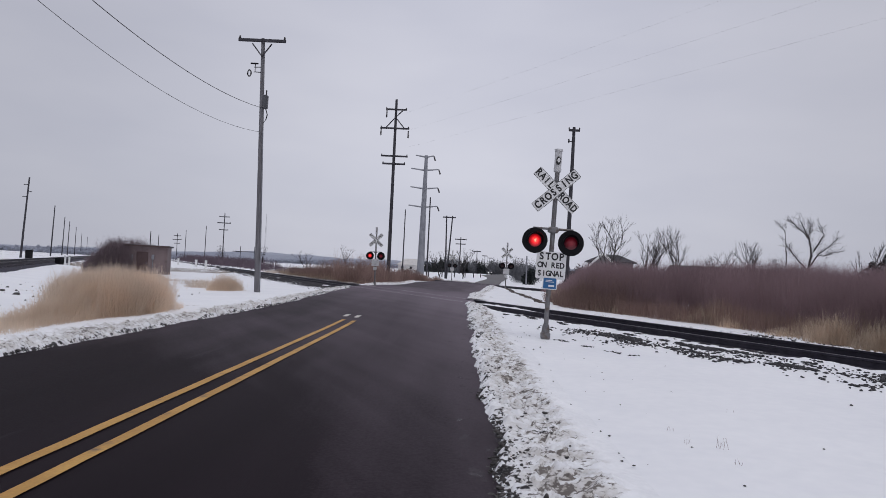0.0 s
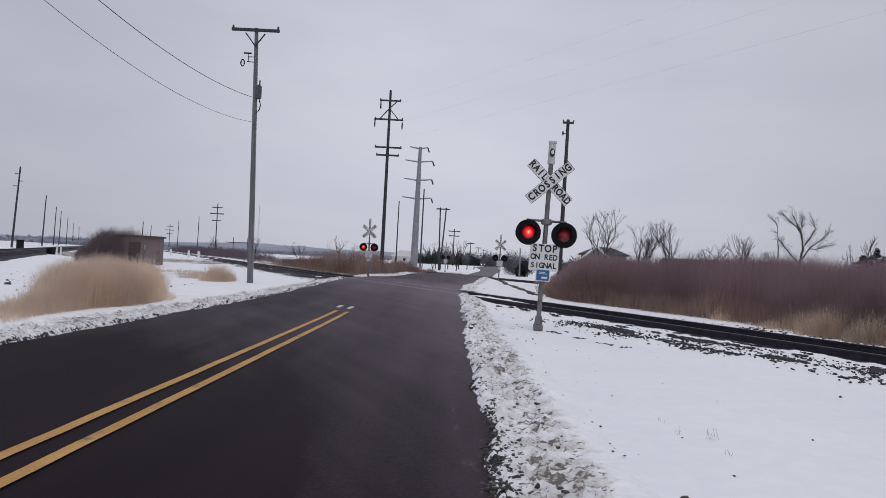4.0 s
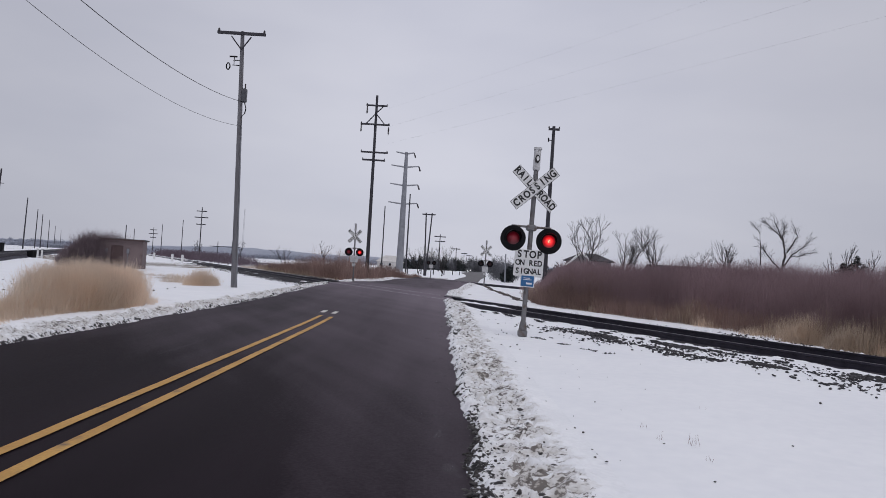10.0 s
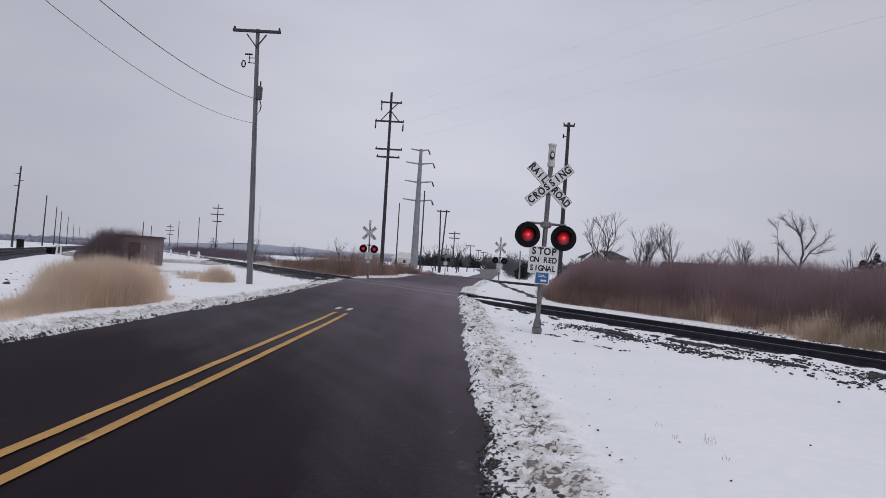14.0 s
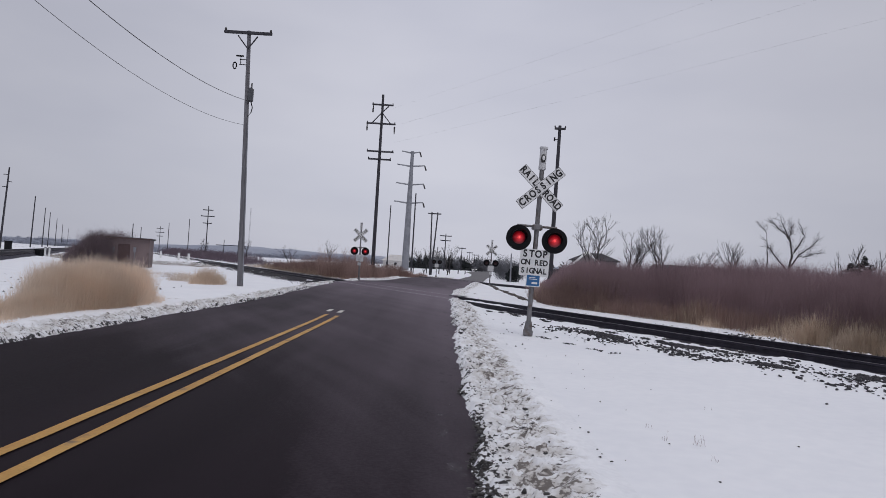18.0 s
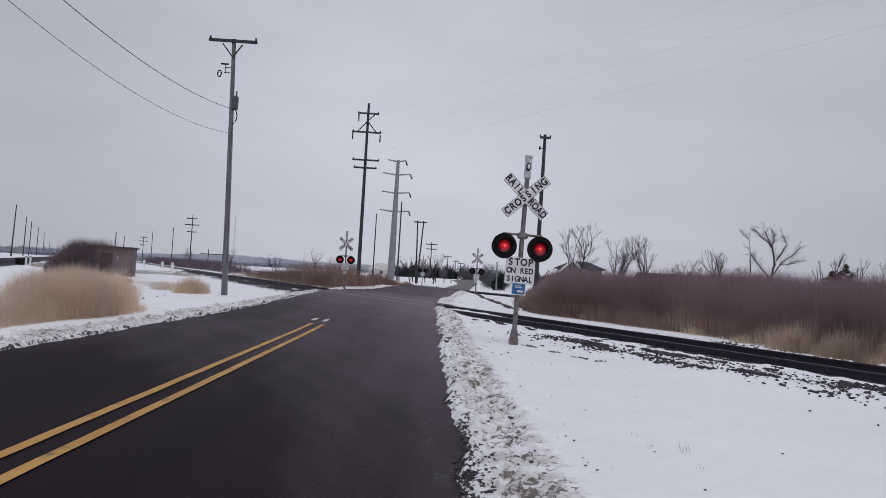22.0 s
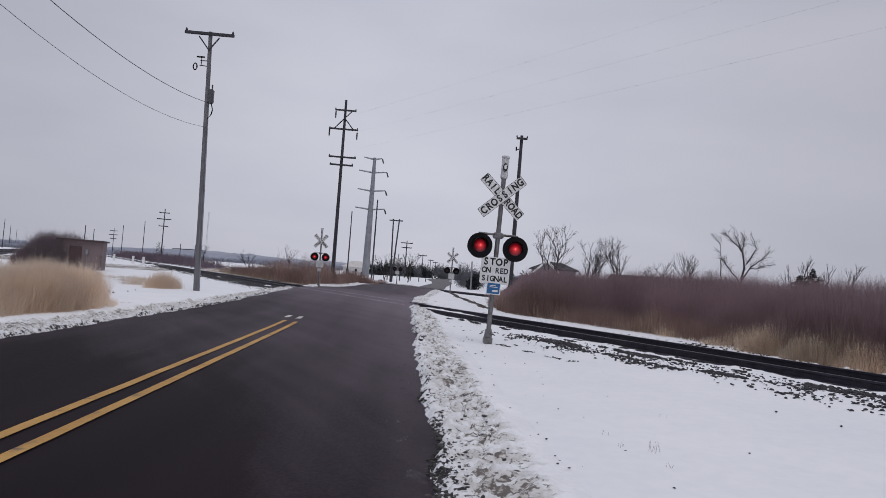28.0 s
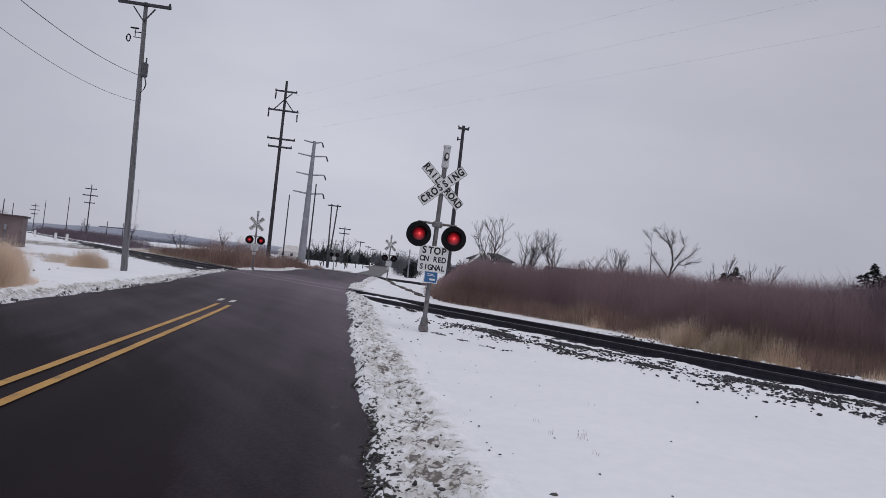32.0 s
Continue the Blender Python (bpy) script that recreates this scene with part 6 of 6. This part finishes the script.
for x, hh, sd in ((23.0, 3.7, 31), (24.0, 4.4, 32), (24.9, 4.0, 33), (26.3, 4.1, 34), (33.0, 3.3, 35)):
    bare_tree((x, 40 + 0.3 * (sd % 3), 0), hh, sd, 0.3, "thin bare sapling standing in the thicket", 4, 1)


def conifer(base, height, r, seed, label):
    rng = np.random.default_rng(seed)
    t = thing("conifer", label, "conifer", Matrix.Translation(base), "conifers")
    part("trunk", Shape().tube([(0, 0, -0.2), (0, 0, height * 0.97)], [height * 0.03, 0.02], 6), M_BARK, t)
    n = 900 if base[1] < 100 else 420
    k = rng.random(n) ** 0.8
    rad = r * (1 - k) * rng.uniform(0.25, 1.1, n) * (0.8 + 0.3 * np.sin(k * 40))
    w = rng.uniform(0, 2 * np.pi, n)
    c = np.stack([rad * np.cos(w), rad * np.sin(w), 0.06 * height + k * height * 0.94], -1)
    out = np.stack([np.cos(w), np.sin(w), rng.uniform(-0.5, 0.25, n)], -1) * (r * 0.32 * (1.1 - k))[:, None]
    side = np.stack([-np.sin(w), np.cos(w), rng.uniform(-0.4, 0.4, n)], -1) * (r * 0.13 * (1.2 - k))[:, None]
    v = np.stack([c - side, c + side, c + out], 1).reshape(-1, 3)
    ob = new("crown", soup("crown", v, np.arange(3 * n).reshape(-1, 3), M_NEEDLE))
    ob.parent = t
    return t


conifer((18.7, 32, 0), 2.75, 2.2, 1, "dark young conifer rising from the thicket")
conifer((19.7, 32.6, 0), 3.15, 1.9, 2, "dark young conifer rising from the thicket")
conifer((21.9, 26, 0), 3.55, 2.6, 3, "dark young conifer rising from the thicket")
conifer((23.6, 27.2, 0), 3.3, 2.4, 4, "dark young conifer rising from the thicket")
for k in range(64):
    rng2 = random.Random(k)
    x = -15 + 0.62 * k + rng2.uniform(-0.8, 0.8)
    y = 300 + rng2.uniform(-15, 40)
    if abs(x - road_centre(y)) < 6:
        continue
    conifer((x * (y / 300), y, 0), rng2.uniform(3.8, 7.8), rng2.uniform(1.6, 3.0), 50 + k, "dark evergreen in the distant row")
for k in range(84):
    rng2 = random.Random(200 + k)
    y = (405 if k < 44 else 470) + rng2.uniform(-12, 25)
    x = -18 + 1.3 * (k % 44) + rng2.uniform(-1.0, 1.0) + (5 if k >= 44 else 0)
    if abs(x - road_centre(y)) < 4.5:
        continue
    conifer((x, y, 0), rng2.uniform(6.5, 11.0), rng2.uniform(2.4, 3.8), 150 + k, "dark evergreen in the distant row")


def wood(name, points, height, depth, material, label, seed, leaf, n=46):
    """A far wood: thousands of small twig clumps heaped into uneven crowns along a line of points."""
    rng = np.random.default_rng(seed)
    V = []
    for (x0, y0), (x1, y1) in zip(points, points[1:]):
        L = math.hypot(x1 - x0, y1 - y0)
        for k in range(int(L / (height * 0.13))):
            u = rng.random()
            hx, hy = x0 + (x1 - x0) * u + rng.normal(0, depth * 0.2), y0 + (y1 - y0) * u + rng.uniform(0, depth)
            hh = height * rng.uniform(0.45, 1.0) * (0.75 + 0.5 * fnoise(hx, hy, 0.01, seed))
            q = rng.normal(0, 1, (n, 3))
            q /= np.linalg.norm(q, axis=1)[:, None]
            c = q * rng.uniform(0.3, 1, (n, 1)) * np.array([hh * 0.36, hh * 0.36, hh * 0.5]) + np.array([hx, hy, hh * 0.5])
            a, b = rng.normal(0, leaf, (n, 3)), rng.normal(0, leaf, (n, 3))
            V.append(np.stack([c, c + a, c + b], 1).reshape(-1, 3))
    V = np.concatenate(V)
    return tagged(new(name, soup(name, V, np.arange(len(V)).reshape(-1, 3), material)), label, "woods", kind="stuff")


wood("far_wood", [(-1500, 1100), (-900, 1150), (-500, 1000), (-250, 960), (40, 1050)], 9, 80, M_WOOD_HAZE, "far line of winter woods, blue-grey haze in its colour", 3, 0.8, 120)
wood("far_wood", [(-420, 640), (-130, 760)], 8, 40, M_WOOD_HAZE, "far clump of winter woods, blue-grey haze in its colour", 4, 0.6, 140)
hx = steps((-2600, [(600, 25)]))
def hill_top(x):
    return 22 + 12 * math.exp(-((x + 560) / 280) ** 2) - 6 * smooth_step(-700, -1300, x) + 9 * fnoise(x, 0, 0.0035, 4.0)


hv = [(x, 2100 + 500 * q, h) for x in hx for q, h in ((0, -2), (0.0, 0.6 * hill_top(x) + 3 * fnoise(x, 0, 0.02, 7.0)), (0.6, hill_top(x) + 4 * fnoise(x, 0, 0.025, 2.0)), (1.6, -2))]
hf = np.array([(i * 4 + q, (i + 1) * 4 + q, (i + 1) * 4 + q + 1, i * 4 + q + 1) for i in range(len(hx) - 1) for q in range(3)])
tagged(new("backdrop_hills", soup("backdrop_hills", np.array(hv), hf, M_HILL)), "low wooded hills on the horizon, haze painted blue-grey", "hills", kind="structure")
wood("middle_wood", [(-25, 420), (40, 380), (120, 420)], 10, 40, M_WOOD_MID, "grey bare wood behind the far road", 5, 1.3)
wood("frosted_trees", [(8.2, 99), (10.6, 101), (8.4, 100), (10.4, 99), (8.6, 102), (13.5, 102)], 4.9, 3, M_FROST, "grey frosted trees by the far crossing", 6, 0.05, 1300)
for x, hh, sd in ((-4.2, 12.0, 71), (-2.4, 13.0, 72), (4.3, 8.0, 73), (13.5, 8.5, 74), (16.0, 9.5, 75)):
    wood("frosted_tree", [(x, 288), (x + 2.0, 289), (x, 290), (x + 1.5, 291)], hh, 2, M_FROST, "tall grey frosted tree before the evergreens", sd, 0.16, 700)
wood("round_evergreen", [(8.3, 88), (9.25, 88.4)], 3.15, 0.5, M_NEEDLE, "dark rounded evergreen shrub near the far crossing", 9, 0.12, 1700)
wood("far_brush", [(-120, 300), (-330, 420)], 2.6, 40, M_WOOD_HAZE, "low brush in the far fields, grey haze in its colour", 7, 0.4, 90)
wood("far_wood_right", [(60, 500), (500, 420), (900, 300)], 9, 60, M_WOOD_MID, "grey woods behind the thicket", 8, 1.6)


# ---- buildings ----
def house(base, w, d, wall_h, ridge, turn, label, hip=True, cover=None, siding=None):
    t = thing("house", label, "house", Matrix.Translation(base) @ Matrix.Rotation(radians(turn), 4, "Z"), "houses")
    part("wall", Shape().box(0, 0, wall_h / 2, w, d, wall_h), siding or M_SIDING, t, smooth=False)
    x, y, o = w / 2 + 0.5, d / 2 + 0.5, (d * 0.45 if hip else 0)
    z0, z1 = wall_h - 0.1, ridge
    vs = [(-x, -y, z0), (x, -y, z0), (x, y, z0), (-x, y, z0), (-x + o, 0, z1), (x - o, 0, z1), (-x, -y, z0 - 0.2), (x, -y, z0 - 0.2), (x, y, z0 - 0.2), (-x, y, z0 - 0.2)]
    fs = [(0, 1, 5, 4), (1, 2, 5), (2, 3, 4, 5), (3, 0, 4), (6, 7, 1, 0), (7, 8, 2, 1), (8, 9, 3, 2), (9, 6, 0, 3), (9, 8, 7, 6)]
    part("roof", Shape().add(vs, fs), cover or M_ROOF, t, smooth=False)
    n = max(2, int(w / 3))
    for k in range(n):
        cx = -w / 2 + w * (k + 0.5) / n
        win = part("window", Shape().box(cx, -d / 2 - 0.03, wall_h * 0.55, 1.1, 0.08, 1.2), M_WHITE, t, smooth=False)
        part("pane", Shape().box(cx, -d / 2 - 0.08, wall_h * 0.55, 0.9, 0.03, 1.0), M_GLASS, win, smooth=False)
    return t


hs = house((25.8, 120, 0.0), 7.0, 6.0, 4.3, 5.45, -6, "grey house with a dark hipped roof behind the thicket", siding=M_SIDING_GREY)
gb = part("gable", Shape().add([(-3.9, -3.7, 3.0), (0.9, -3.7, 3.0), (-1.5, -3.7, 5.35)], [(0, 1, 2)]), M_SIDING_GREY, hs, "grey front gable", smooth=False)
part("gable_roof", Shape().add([(0.95, -3.72, 2.95), (0.95, -2.0, 2.95), (-1.5, -0.4, 5.42), (-1.5, -3.72, 5.42), (-3.95, -2.0, 2.95), (-3.95, -3.72, 2.95)], [(0, 1, 2, 3), (4, 5, 3, 2)]), M_ROOF, hs, smooth=False)
for x0, z0 in ((-4.4, 2.75), (1.4, 2.75)):
    part("fascia", Shape().tube([(x0, -3.75, z0), (-1.5, -3.75, 5.5)], 0.17, 4), M_WHITE, gb, "white sloping fascia board", smooth=False)
house((34.5, 92, 0), 12.5, 7.0, 2.4, 3.55, -4, "long low building with a dark roof behind the thicket", hip=False)
house((-17.4, 250, 0), 9.0, 7.0, 2.8, 4.8, 5, "small white building far beyond the road", cover=M_SIDING)

# thin posts in the far snow
for k, (x, y, hh) in enumerate(((-5.2, 120, 1.2), (-3.0, 125, 1.3), (-0.8, 128, 1.1), (1.2, 132, 1.3), (2.9, 136, 1.0), (4.4, 140, 0.9), (-7.5, 122, 1.2))):
    t = thing("fence_post", "thin dark post in far snow", "post", Matrix.Translation((x, y, 0)), "far posts")
    part("post", Shape().tube([(0, 0, -0.1), (0.02, 0, hh)], 0.09, 8), M_POLE_DARK, t)
# thin lattice radio mast on the horizon
rm = thing("radio_mast", "thin pale lattice radio mast far on the horizon", "mast", pose(-169.3, 600, 0))
for k in range(3):
    w = 2.0944 * k
    part("leg", Shape().tube([(0.7 * math.cos(w), 0.7 * math.sin(w), -0.3), (0.35 * math.cos(w), 0.35 * math.sin(w), 42)], 0.055, 5), M_STEEL, rm)
for k in range(14):
    w0, w1 = 2.0944 * (k % 3), 2.0944 * ((k + 1) % 3)
    part("brace", Shape().tube([(0.6 * math.cos(w0), 0.6 * math.sin(w0), 3 * k), (0.6 * math.cos(w1), 0.6 * math.sin(w1), 3 * k + 3)], 0.03, 4), M_STEEL, rm)
# far car with its lights on
cr = thing("car", "dark car far down the road with white headlights on", "car", pose(11.6, 265, road_height(11.6, 265) + 0.02, 0, 0, 3))
body = Shape()
prof = [(-2.2, 0.35), (-2.25, 0.75), (-1.4, 0.95), (-0.6, 1.42), (0.9, 1.45), (1.6, 1.0), (2.2, 0.92), (2.2, 0.35)]
n = len(prof)
body.add([(x, y, z) for x in (-0.9, 0.9) for y, z in prof], [tuple(range(n)), tuple(range(n, 2 * n))[::-1]] + [(i + n, (i + 1) % n + n, (i + 1) % n, i) for i in range(n)])
part("body", body, M_CAR, cr, smooth=False)
for x in (-0.6, 0.6):
    part("headlight", Shape().lathe([(0.0, -0.03), (0.14, 0.0), (0.14, 0.1), (0.0, 0.12)][::-1], 12, Matrix.Translation((x, -2.26, 0.68)) @ FACE), M_HEADLIGHT, cr, "glowing white headlight")
    for y in (-1.4, 1.4):
        part("wheel", Shape().lathe([(0.0, -0.1), (0.33, -0.1), (0.33, 0.1), (0.0, 0.1)], 16, Matrix.Translation((x * 1.35, y, 0.33)) @ Matrix.Rotation(radians(90), 4, "Y")), M_RUBBER, cr)


# ---- motion: the lamps flash in turn, each lens globe turning its burning, its half lit or its resting face to the front ----
FULL, HALF, REST = 0, -85, -170


def flash(lens, lit_first):
    """The pair changes over every 0.6647 s, first at 0.085 s, by way of the half lit face."""
    at = lens.matrix_basis.translation.copy()
    lit = lit_first
    rows = [(0.0, pose(*at, 0, 0, FULL if lit else REST))]
    k = 0
    while True:
        f = round((0.085 + 0.6647 * k) * FPS)
        if f > 32 * FPS - 1:
            break
        was, now = (FULL, REST) if lit else (REST, FULL)
        for df, angle in ((-2, was), (-1, HALF), (1, HALF), (2, now)):
            if 0 < f + df < 32 * FPS:
                rows.append(((f + df) / FPS, pose(*at, 0, 0, angle)))
        lit = not lit
        k += 1
    f = round((0.085 + 0.6647 * k) * FPS)
    rows.append((32.0, pose(*at, 0, 0, HALF if f - 1 <= 32 * FPS else (FULL if lit else REST))))
    walk(lens, rows)


def motions():
    flash(near_l, True)
    flash(near_r, False)
    flash(far_l, True)
    flash(far_r, False)


motions()
